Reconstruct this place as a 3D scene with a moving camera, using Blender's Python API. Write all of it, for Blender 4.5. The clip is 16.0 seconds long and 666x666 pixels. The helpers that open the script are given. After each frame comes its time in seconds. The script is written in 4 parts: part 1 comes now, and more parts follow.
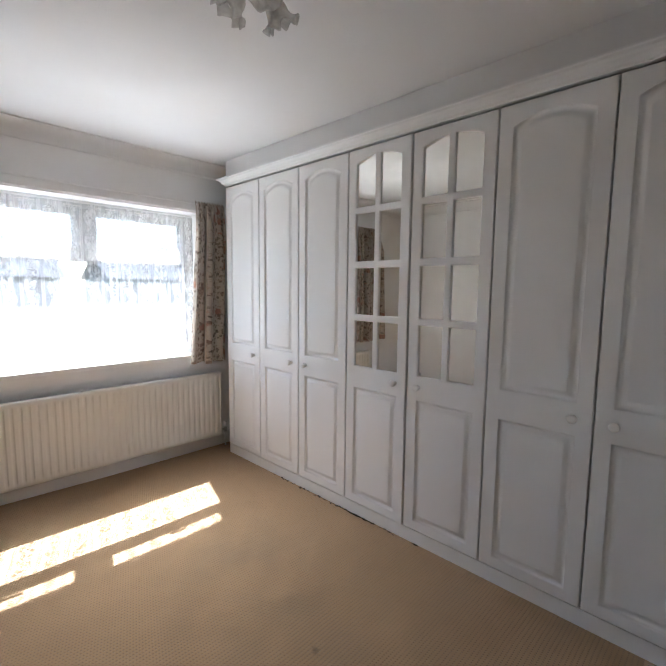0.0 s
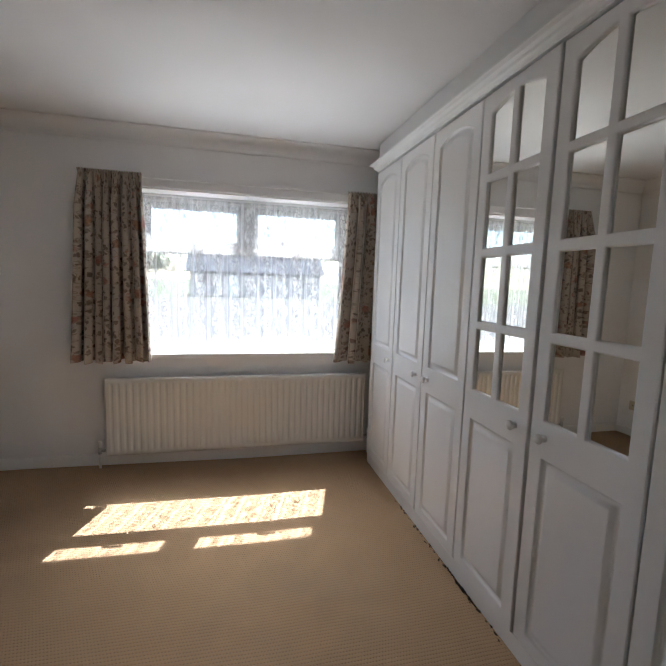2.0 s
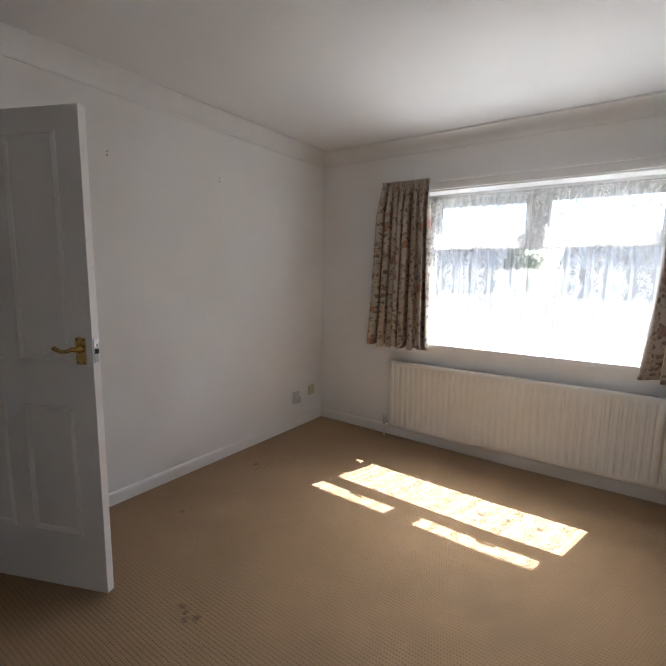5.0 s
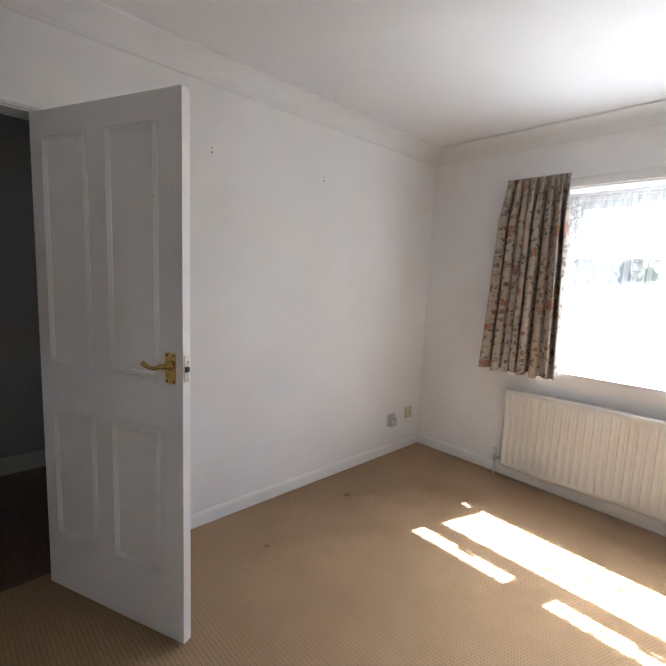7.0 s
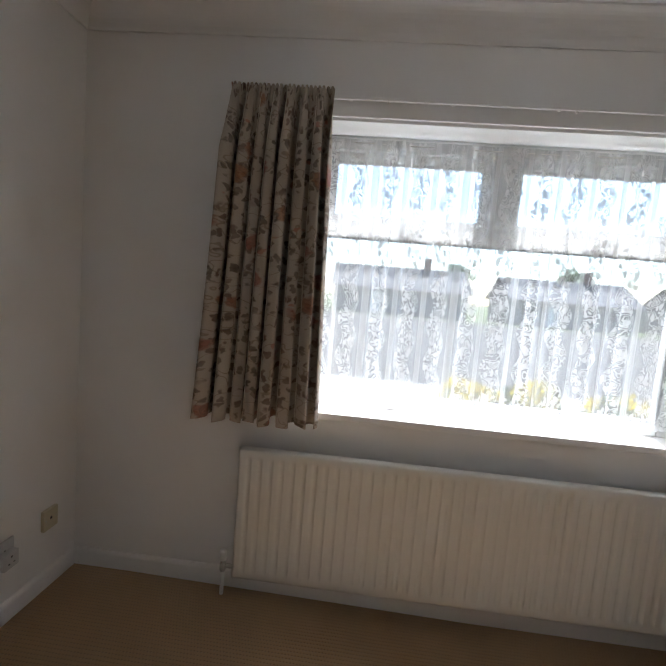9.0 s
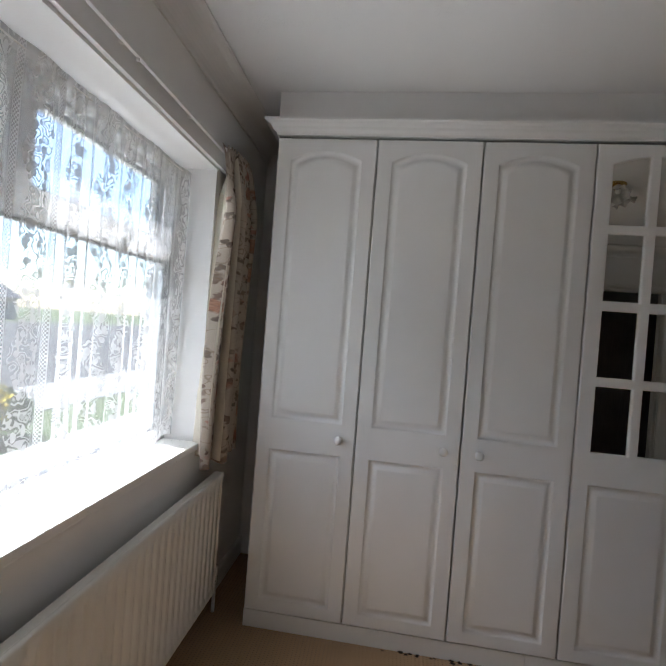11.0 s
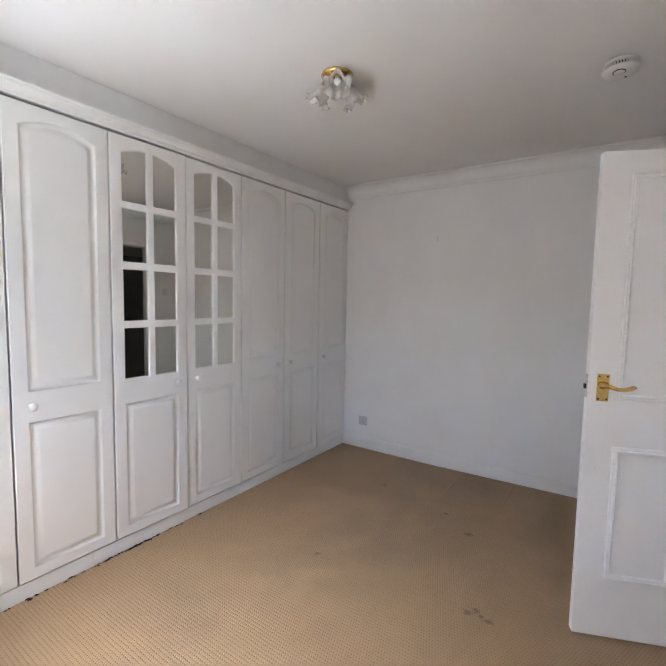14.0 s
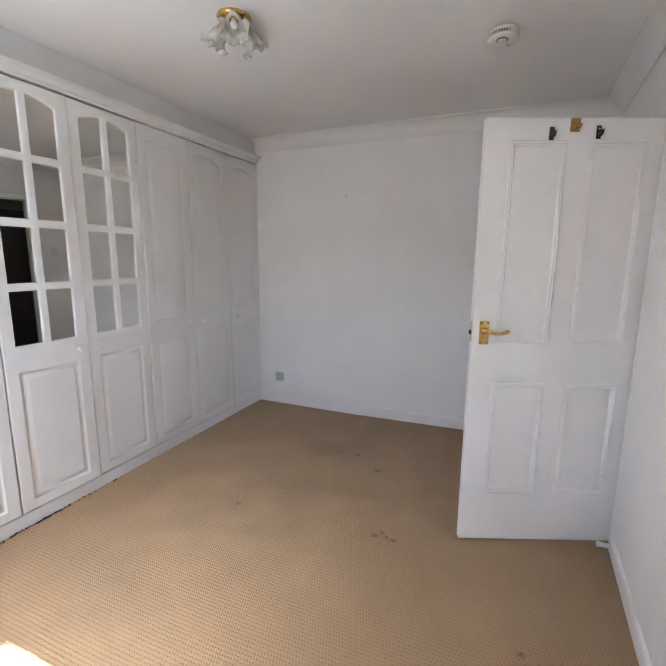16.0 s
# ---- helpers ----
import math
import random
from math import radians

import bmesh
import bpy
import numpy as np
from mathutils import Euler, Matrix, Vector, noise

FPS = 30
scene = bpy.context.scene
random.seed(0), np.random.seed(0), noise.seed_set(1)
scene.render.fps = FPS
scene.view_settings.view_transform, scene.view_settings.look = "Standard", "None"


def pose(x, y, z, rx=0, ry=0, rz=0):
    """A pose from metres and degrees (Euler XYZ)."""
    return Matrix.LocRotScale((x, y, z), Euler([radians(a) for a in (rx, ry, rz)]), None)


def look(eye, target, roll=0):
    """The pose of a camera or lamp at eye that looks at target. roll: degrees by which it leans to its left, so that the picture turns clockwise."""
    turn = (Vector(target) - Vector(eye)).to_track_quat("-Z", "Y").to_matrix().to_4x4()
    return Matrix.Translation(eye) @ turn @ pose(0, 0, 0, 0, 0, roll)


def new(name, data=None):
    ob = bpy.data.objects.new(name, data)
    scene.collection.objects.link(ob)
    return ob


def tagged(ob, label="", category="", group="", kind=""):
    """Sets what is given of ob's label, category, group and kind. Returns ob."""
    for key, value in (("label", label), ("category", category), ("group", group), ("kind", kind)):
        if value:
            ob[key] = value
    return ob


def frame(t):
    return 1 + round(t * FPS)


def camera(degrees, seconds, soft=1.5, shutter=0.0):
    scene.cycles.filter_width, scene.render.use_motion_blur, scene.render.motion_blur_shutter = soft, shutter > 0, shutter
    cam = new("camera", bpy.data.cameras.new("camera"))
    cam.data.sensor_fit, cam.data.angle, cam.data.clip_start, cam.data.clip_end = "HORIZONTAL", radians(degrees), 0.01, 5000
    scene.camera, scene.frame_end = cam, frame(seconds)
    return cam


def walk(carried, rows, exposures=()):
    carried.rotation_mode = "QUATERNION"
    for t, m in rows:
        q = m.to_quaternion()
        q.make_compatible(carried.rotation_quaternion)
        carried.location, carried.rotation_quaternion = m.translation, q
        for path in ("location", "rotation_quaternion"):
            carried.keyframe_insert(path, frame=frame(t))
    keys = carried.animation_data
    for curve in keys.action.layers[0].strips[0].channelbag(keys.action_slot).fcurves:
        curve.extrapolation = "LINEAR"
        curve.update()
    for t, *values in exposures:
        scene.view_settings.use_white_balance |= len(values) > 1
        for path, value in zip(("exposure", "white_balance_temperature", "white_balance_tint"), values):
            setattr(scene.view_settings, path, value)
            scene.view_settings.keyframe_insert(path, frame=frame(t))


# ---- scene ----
cam = camera(76.6, 16.0)
PATH = [
    (0, (0.869, 0.517, 1.418), (2.297, 1.901, 1.208), 0.6),
    (0.5, (1.012, 0.501, 1.393), (2.186, 2.107, 1.185), 1.1),
    (1, (1.247, 0.573, 1.404), (2.214, 2.311, 1.189), 1.8),
    (1.5, (1.475, 0.584, 1.407), (2.272, 2.405, 1.189), 1.7),
    (2, (1.737, 0.539, 1.411), (2.215, 2.467, 1.174), 1.8),
    (2.5, (1.95, 0.556, 1.393), (2.226, 2.522, 1.147), 2.3),
    (3, (2.141, 0.623, 1.415), (2.246, 2.602, 1.147), 4.0),
    (3.5, (2.305, 0.672, 1.417), (1.981, 2.624, 1.127), 2.7),
    (4, (2.426, 0.662, 1.401), (1.676, 2.493, 1.108), 1.6),
    (4.5, (2.438, 0.647, 1.389), (1.452, 2.364, 1.11), 1.0),
    (5, (2.424, 0.632, 1.386), (1.314, 2.274, 1.111), 0.9),
    (5.2, (2.419, 0.629, 1.386), (1.253, 2.231, 1.111), 0.7),
    (7.3, (1.97, 0.941, 1.403), (0.552, 2.329, 1.148), 2.5),
    (7.5, (1.879, 1.054, 1.392), (0.534, 2.514, 1.15), 2.8),
    (8, (1.667, 1.425, 1.383), (0.425, 2.974, 1.144), 2.8),
    (8.5, (1.407, 1.768, 1.388), (0.585, 3.574, 1.135), 2.9),
    (9, (1.337, 2.138, 1.35), (1.189, 4.123, 1.159), 4.8),
    (9.5, (1.252, 2.472, 1.399), (1.902, 4.358, 1.256), 5.6),
    (10, (1.087, 2.741, 1.375), (2.521, 4.132, 1.272), 5.5),
    (10.2, (1.065, 2.803, 1.352), (2.648, 4.023, 1.277), 5.8),
    (12.3, (0.701, 3.465, 1.433), (2.313, 2.286, 1.319), 1.7),
    (12.5, (0.687, 3.461, 1.432), (2.249, 2.217, 1.314), 1.8),
    (13, (0.658, 3.459, 1.43), (2.098, 2.077, 1.298), 1.6),
    (13.5, (0.631, 3.464, 1.411), (1.9, 1.925, 1.263), 1.5),
    (14, (0.614, 3.473, 1.404), (1.736, 1.826, 1.242), 1.1),
    (14.5, (0.592, 3.48, 1.406), (1.624, 1.78, 1.196), 0.4),
    (15, (0.571, 3.501, 1.408), (1.558, 1.791, 1.089), -0.5),
    (15.5, (0.566, 3.502, 1.409), (1.503, 1.767, 1.074), -0.4),
    (16, (0.546, 3.509, 1.405), (1.318, 1.698, 1.051), 0.5),
]
walk(cam, [(t, look(eye, target, roll)) for t, eye, target, roll in PATH],
     [(0.0, 3.57, 5750, 9), (1.5, 2.97, 5800, 9), (3.5, 3.12, 5850, 9), (5.0, 3.29, 5950, 9), (7.3, 4.12, 5700, 8), (8.0, 3.65, 5750, 8),
      (9.0, 2.6, 5950, 8), (10.2, 2.03, 5950, 9), (12.3, 3.58, 5900, 9), (14.0, 4.15, 5700, 9), (16.0, 4.3, 5650, 9)])

# ---------------------------------------------------------------- light and sky
SUN_TO = Vector((0.219, 0.722, 1.0)).normalized()
world = bpy.data.worlds.new("world")
scene.world = world
world.use_nodes = True
wn = world.node_tree.nodes
sky = wn.new("ShaderNodeTexSky")
sky.sky_type = "NISHITA"
sky.sun_disc = False
sky.sun_elevation = math.asin(SUN_TO.z)
sky.sun_rotation = math.atan2(SUN_TO.x, SUN_TO.y)
wn["Background"].inputs["Strength"].default_value = 0.07
world.node_tree.links.new(sky.outputs[0], wn["Background"].inputs["Color"])
sun = new("sun", bpy.data.lights.new("sun", "SUN"))
sun.data.energy, sun.data.angle, sun.data.color = 4.6, radians(0.4), (1.0, 0.97, 0.945)
sun.matrix_world = look((0, 0, 6), Vector((0, 0, 6)) - SUN_TO)
# added fill lamps in the window's opening: sky from above under the lintel, sunlit ground from below along the sill
for name, z, dip, watts, tint in (("fill_sky", 1.985, -54, 0.46, (1.0, 0.965, 0.92)), ("fill_ground", 0.875, 54, 0.15, (1.0, 0.955, 0.90))):
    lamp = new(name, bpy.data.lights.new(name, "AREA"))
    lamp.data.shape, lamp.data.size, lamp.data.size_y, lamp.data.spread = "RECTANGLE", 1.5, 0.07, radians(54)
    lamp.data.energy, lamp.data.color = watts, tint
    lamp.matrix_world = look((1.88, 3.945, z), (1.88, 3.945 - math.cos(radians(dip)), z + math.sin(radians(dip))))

# ---------------------------------------------------------------- materials


class Graph:
    """A short way to write node materials."""

    def __init__(self, name):
        self.mat = bpy.data.materials.new(name)
        self.mat.use_nodes = True
        self.tree = self.mat.node_tree
        self.bsdf = self.tree.nodes["Principled BSDF"]
        self.final = self.tree.nodes["Material Output"]

    def add(self, kind):
        return self.tree.nodes.new("ShaderNode" + kind)

    def put(self, socket, value):
        if isinstance(value, bpy.types.NodeSocket):
            self.tree.links.new(value, socket)
        elif value is not None:
            socket.default_value = value

    def m(self, op, a, b=None, c=None):
        node = self.add("Math")
        node.operation = op
        for socket, value in zip(node.inputs, (a, b, c)):
            self.put(socket, value)
        return node.outputs[0]

    def coords(self, which="Object"):
        return self.add("TexCoord").outputs[which]

    def split(self, vector):
        node = self.add("SeparateXYZ")
        self.put(node.inputs[0], vector)
        return node.outputs

    def join(self, x, y, z=0.0):
        node = self.add("CombineXYZ")
        for socket, value in zip(node.inputs, (x, y, z)):
            self.put(socket, value)
        return node.outputs[0]

    def scaled(self, vector, factors):
        node = self.add("Mapping")
        self.put(node.inputs["Vector"], vector)
        node.inputs["Scale"].default_value = factors
        return node.outputs[0]

    def noise(self, vector, scale, detail=4.0, rough=0.55):
        node = self.add("TexNoise")
        self.put(node.inputs["Vector"], vector)
        node.inputs["Scale"].default_value = scale
        node.inputs["Detail"].default_value = detail
        node.inputs["Roughness"].default_value = rough
        return node.outputs["Fac"]

    def cells(self, vector, scale, feature="F1", out="Distance"):
        node = self.add("TexVoronoi")
        node.feature = feature
        self.put(node.inputs["Vector"], vector)
        node.inputs["Scale"].default_value = scale
        return node.outputs[out]

    def ramp(self, fac, a, b, lo=0.0, hi=1.0):
        node = self.add("MapRange")
        for socket, value in zip(node.inputs[:5], (fac, a, b, lo, hi)):
            self.put(socket, value)
        return node.outputs[0]

    def mix(self, fac, a, b):
        node = self.add("Mix")
        node.data_type = "RGBA"
        self.put(node.inputs[0], fac)
        self.put(node.inputs[6], (*a, 1) if isinstance(a, tuple) else a)
        self.put(node.inputs[7], (*b, 1) if isinstance(b, tuple) else b)
        return node.outputs[2]

    def bump(self, height, strength, distance):
        node = self.add("Bump")
        self.put(node.inputs["Height"], height)
        node.inputs["Strength"].default_value = strength
        node.inputs["Distance"].default_value = distance
        self.tree.links.new(node.outputs[0], self.bsdf.inputs["Normal"])

    def base(self, colour, rough=0.5, metal=0.0):
        self.put(self.bsdf.inputs["Base Color"], (*colour, 1) if isinstance(colour, tuple) else colour)
        self.put(self.bsdf.inputs["Roughness"], rough)
        self.put(self.bsdf.inputs["Metallic"], metal)
        return self.mat


def painted(name, colour, rough, grain=120.0, depth=0.0006, strength=0.25, soil=0.05):
    g = Graph(name)
    p = g.coords()
    patches = g.noise(p, 1.7, 3.0)
    fine = g.noise(p, grain, 3.0)
    dull = tuple(c * (1 - soil) * f for c, f in zip(colour, (1.0, 0.985, 0.96)))
    g.bump(g.m("ADD", fine, g.m("MULTIPLY", g.noise(p, grain * 0.12, 2.0), 0.8)), strength, depth)
    return g.base(g.mix(g.ramp(patches, 0.35, 0.7), colour, dull), g.ramp(fine, 0.3, 0.7, rough - 0.06, rough + 0.06))


M_WALL = painted("wall_paint", (0.90, 0.895, 0.89), 0.75, 70.0, 0.0005, 0.045, 0.04)
M_GLOSS = painted("white_gloss_paint", (0.91, 0.90, 0.89), 0.32, 55.0, 0.0003, 0.035, 0.03)
M_COVE = painted("coving_paint", (0.85, 0.845, 0.84), 0.7, 60.0, 0.0004, 0.04, 0.04)
M_FOIL = painted("wardrobe_foil", (0.87, 0.872, 0.868), 0.36, 90.0, 0.0001, 0.02, 0.02)
M_FRAME = painted("window_plastic", (0.82, 0.82, 0.82), 0.25, 40.0, 0.0002, 0.1, 0.02)
M_RAD = painted("radiator_enamel", (0.80, 0.785, 0.745), 0.35, 50.0, 0.0003, 0.04, 0.05)
M_PLASTIC = painted("white_plastic", (0.80, 0.79, 0.77), 0.35, 60.0, 0.0002, 0.1, 0.03)
M_SOCKET = painted("greyed_plastic", (0.62, 0.62, 0.63), 0.35, 60.0, 0.0002, 0.1, 0.05)
M_PLUG = painted("grey_wall_plug", (0.30, 0.30, 0.29), 0.6, 60.0, 0.0002, 0.1, 0.1)
M_YELLOWED = painted("yellowed_plastic", (0.62, 0.56, 0.40), 0.4, 60.0, 0.0002, 0.1, 0.08)
M_BLACK = painted("black_plastic", (0.015, 0.015, 0.016), 0.35, 60.0, 0.0002, 0.1, 0.1)
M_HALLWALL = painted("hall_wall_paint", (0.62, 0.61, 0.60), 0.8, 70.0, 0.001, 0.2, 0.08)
M_RENDERWALL = painted("house_render", (0.30, 0.29, 0.285), 0.9, 40.0, 0.004, 0.4, 0.12)
M_BRICKWALL = painted("outer_brick", (0.32, 0.19, 0.14), 0.9, 30.0, 0.004, 0.4, 0.2)
M_DARKIN = painted("dark_interior", (0.03, 0.03, 0.035), 0.6, 30.0, 0.001, 0.2, 0.1)


def ceiling_paint():
    g = Graph("ceiling_paper")
    p = g.coords()
    near = g.ramp(g.noise(p, 6.5, 2.0), 0.54, 0.62)
    lines = g.ramp(g.m("ABSOLUTE", g.m("SUBTRACT", g.noise(p, 55.0, 2.0), 0.5)), 0.0, 0.05, 1.0, 0.0)
    relief = g.m("MULTIPLY", near, lines)
    height = g.m("ADD", relief, g.m("MULTIPLY", g.noise(p, 90.0, 2.0), 0.15))
    g.bump(height, 0.5, 0.0016)
    wide = g.ramp(g.noise(p, 1.2, 3.0), 0.35, 0.7)
    return g.base(g.mix(wide, (0.83, 0.825, 0.82), (0.80, 0.79, 0.78)), 0.85)


def carpet():
    """Looped wool in rows: small pits between the loops with their shade painted dark, worn and soiled along the walked
    line.
    """
    g = Graph("carpet_loops")
    p = g.coords()
    wob = g.m("MULTIPLY", g.m("SUBTRACT", g.noise(p, 3.0, 2.0), 0.5), 0.012)
    x, y, _ = g.split(p)
    y = g.m("ADD", y, wob)
    rows = g.m("DIVIDE", y, 0.0165)
    odd = g.m("MULTIPLY", g.m("MODULO", g.m("FLOOR", g.m("ADD", rows, 400.0)), 2.0), 0.5)
    u = g.m("FRACT", g.m("ADD", g.m("DIVIDE", g.m("ADD", x, 5.0), 0.0125), odd))
    v = g.m("FRACT", g.m("ADD", rows, 400.0))
    du = g.m("MULTIPLY", g.m("SUBTRACT", u, 0.5), 1.25)
    dv = g.m("MULTIPLY", g.m("SUBTRACT", v, 0.5), 1.5)
    d = g.m("SQRT", g.m("ADD", g.m("MULTIPLY", du, du), g.m("MULTIPLY", dv, dv)))
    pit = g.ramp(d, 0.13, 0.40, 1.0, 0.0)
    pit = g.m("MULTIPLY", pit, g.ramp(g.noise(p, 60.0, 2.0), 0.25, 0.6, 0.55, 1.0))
    fuzz = g.noise(p, 420.0, 3.0)
    tone = g.mix(g.ramp(g.noise(p, 1.3, 4.0), 0.35, 0.68), (0.41, 0.258, 0.132), (0.345, 0.215, 0.108))
    tone = g.mix(g.ramp(g.noise(p, 9.0, 4.0), 0.4, 0.75, 0.0, 0.35), tone, (0.30, 0.195, 0.104))
    tone = g.mix(g.m("MULTIPLY", fuzz, 0.35), tone, (0.49, 0.34, 0.195))
    # grey traffic soil in front of the wardrobe and towards the door
    sx = g.m("MULTIPLY", g.m("SUBTRACT", x, g.m("ADD", 1.75, g.m("MULTIPLY", g.m("SUBTRACT", y, 1.2), 0.25))), 1.5)
    band = g.ramp(g.m("ABSOLUTE", sx), 0.85, 0.1)
    band = g.m("MULTIPLY", band, g.ramp(y, 3.1, 2.3))
    band = g.m("MULTIPLY", band, g.ramp(g.noise(p, 2.3, 4.0), 0.38, 0.62))
    tone = g.mix(g.m("MULTIPLY", band, 0.42), tone, (0.225, 0.165, 0.105))
    spots = None
    for px, py, r in ((1.015, 1.612, 0.024), (1.112, 1.610, 0.026), (1.078, 1.582, 0.022), (1.94, 1.64, 0.022), (1.05, 1.60, 0.016),
                      (2.05, 0.62, 0.02), (1.5, 0.78, 0.02), (0.33, 2.75, 0.025), (0.42, 2.05, 0.02), (1.30, 0.95, 0.03)):
        q = g.m("ADD", g.m("POWER", g.m("SUBTRACT", x, px), 2.0), g.m("POWER", g.m("SUBTRACT", y, py), 2.0))
        one = g.ramp(g.m("ADD", g.m("SQRT", q), g.m("MULTIPLY", g.m("SUBTRACT", g.noise(p, 45.0, 2.0), 0.5), 0.05)), r, r * 0.3)
        spots = one if spots is None else g.m("MAXIMUM", spots, one)
    tone = g.mix(g.m("MULTIPLY", spots, 0.6), tone, (0.085, 0.055, 0.035))
    # shade of the pits between loops, put into the colour
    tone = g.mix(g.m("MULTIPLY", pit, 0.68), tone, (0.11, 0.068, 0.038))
    # the two pressed lines of an old seam
    seam = g.ramp(g.m("ABSOLUTE", g.m("SUBTRACT", x, 1.62)), 0.012, 0.004)
    seam = g.m("MAXIMUM", seam, g.ramp(g.m("ABSOLUTE", g.m("SUBTRACT", x, 1.22)), 0.012, 0.004))
    seam = g.m("MULTIPLY", seam, g.ramp(y, 0.46, 0.40))
    height = g.m("ADD", g.m("SUBTRACT", g.m("MULTIPLY", fuzz, 0.25), pit), g.m("MULTIPLY", seam, 1.5))
    g.bump(height, 0.9, 0.004)
    g.bsdf.inputs["Sheen Weight"].default_value = 0.12
    return g.base(tone, 0.95)


def wood(name, light, dark, rough=0.45, along=(1.0, 12.0, 12.0)):
    g = Graph(name)
    p = g.scaled(g.coords(), along)
    grain = g.noise(p, 5.0, 6.0, 0.65)
    g.bump(grain, 0.2, 0.0008)
    return g.base(g.mix(g.ramp(grain, 0.35, 0.65), light, dark), rough)


def metal(name, colour, rough):
    g = Graph(name)
    n = g.noise(g.coords(), 60.0, 4.0)
    return g.base(g.mix(g.ramp(n, 0.4, 0.75), colour, tuple(c * 0.72 for c in colour)), g.ramp(n, 0.3, 0.7, rough - 0.06, rough + 0.1), 1.0)


def mirror_glass():
    g = Graph("mirror_glass")
    n = g.noise(g.coords(), 6.0, 4.0)
    return g.base(g.mix(g.ramp(n, 0.4, 0.7), (0.86, 0.86, 0.82), (0.83, 0.83, 0.79)), g.ramp(n, 0.4, 0.8, 0.0, 0.015), 1.0)


def clear_glass():
    g = Graph("window_glass")
    g.bsdf.inputs["Transmission Weight"].default_value = 1.0
    g.bsdf.inputs["IOR"].default_value = 1.02
    return g.base((0.97, 0.99, 0.98), 0.0)


def frosted():
    """Satin-etched glass: lets light through and scatters it."""
    g = Graph("frosted_glass")
    n = g.noise(g.coords(), 35.0, 4.0)
    thin = g.add("BsdfTranslucent")
    thin.inputs["Color"].default_value = (0.86, 0.85, 0.82, 1)
    clear = g.add("BsdfTransparent")
    g.base(g.mix(g.ramp(n, 0.4, 0.7), (0.78, 0.77, 0.74), (0.70, 0.69, 0.66)), 0.25)
    one = g.add("MixShader")
    one.inputs[0].default_value = 0.45
    two = g.add("MixShader")
    g.put(two.inputs[0], g.ramp(n, 0.3, 0.7, 0.22, 0.40))
    link = g.tree.links.new
    link(g.bsdf.outputs[0], one.inputs[1]), link(thin.outputs[0], one.inputs[2])
    link(one.outputs[0], two.inputs[1]), link(clear.outputs[0], two.inputs[2]), link(two.outputs[0], g.final.inputs[0])
    return g.mat


def floral():
    """Cream cotton with sprays of brown-grey leaves and dusky pink and ochre flowers."""
    g = Graph("floral_cotton")
    uv = g.coords("UV")
    bend = g.add("TexNoise")
    g.put(bend.inputs["Vector"], uv)
    bend.inputs["Scale"].default_value = 26.0
    mixv = g.add("VectorMath")
    mixv.operation = "MULTIPLY_ADD"
    g.put(mixv.inputs[0], bend.outputs["Color"])
    mixv.inputs[1].default_value = (0.05, 0.05, 0.0)
    g.put(mixv.inputs[2], uv)
    p = mixv.outputs[0]
    weave = g.noise(uv, 900.0, 2.0)
    tone = g.mix(g.ramp(weave, 0.3, 0.7), (0.50, 0.425, 0.35), (0.42, 0.36, 0.295))
    # leaves: thin bent cells, only in sprays
    leaf_d = g.cells(g.scaled(p, (1.0, 0.6, 1.0)), 46.0)
    spray = g.ramp(g.noise(uv, 11.0, 2.0), 0.38, 0.44)
    leaf = g.m("MULTIPLY", g.ramp(leaf_d, 0.46, 0.34), spray)
    hue = g.cells(p, 9.0, out="Color")
    green = g.mix(g.split(hue)[0], (0.095, 0.075, 0.06), (0.15, 0.08, 0.06))
    tone = g.mix(g.m("MULTIPLY", leaf, g.ramp(g.noise(uv, 25.0, 2.0), 0.3, 0.7, 0.55, 0.95)), tone, green)
    stem = g.ramp(g.m("ABSOLUTE", g.m("SUBTRACT", g.noise(uv, 9.0, 2.0), 0.5)), 0.009, 0.003)
    tone = g.mix(g.m("MULTIPLY", stem, 0.6), tone, (0.21, 0.15, 0.10))
    # flowers on a loose lattice
    bloom_d = g.cells(g.scaled(p, (1.0, 0.8, 1.0)), 8.6)
    bloom = g.ramp(bloom_d, 0.25, 0.19)
    petals = g.ramp(g.cells(p, 66.0, "DISTANCE_TO_EDGE"), 0.02, 0.12)
    kind = g.split(g.cells(g.scaled(p, (1.0, 0.8, 1.0)), 8.6, out="Color"))[1]
    red = g.mix(kind, (0.34, 0.125, 0.105), (0.37, 0.18, 0.09))
    red = g.mix(petals, g.mix(0.55, red, (0.15, 0.07, 0.05)), red)
    tone = g.mix(g.m("MULTIPLY", bloom, 0.8), tone, red)
    small_d = g.cells(p, 17.0)
    small = g.m("MULTIPLY", g.ramp(small_d, 0.17, 0.13), g.ramp(g.noise(uv, 4.0, 1.0), 0.5, 0.56))
    tone = g.mix(g.m("MULTIPLY", small, 0.7), tone, (0.40, 0.17, 0.13))
    g.bump(weave, 0.2, 0.0004)
    g.base(tone, 0.9)
    thin = g.add("BsdfTranslucent")
    g.put(thin.inputs["Color"], tone)
    both = g.add("MixShader")
    both.inputs[0].default_value = 0.06
    g.tree.links.new(g.bsdf.outputs[0], both.inputs[1])
    g.tree.links.new(thin.outputs[0], both.inputs[2])
    g.tree.links.new(both.outputs[0], g.final.inputs[0])
    return g.mat


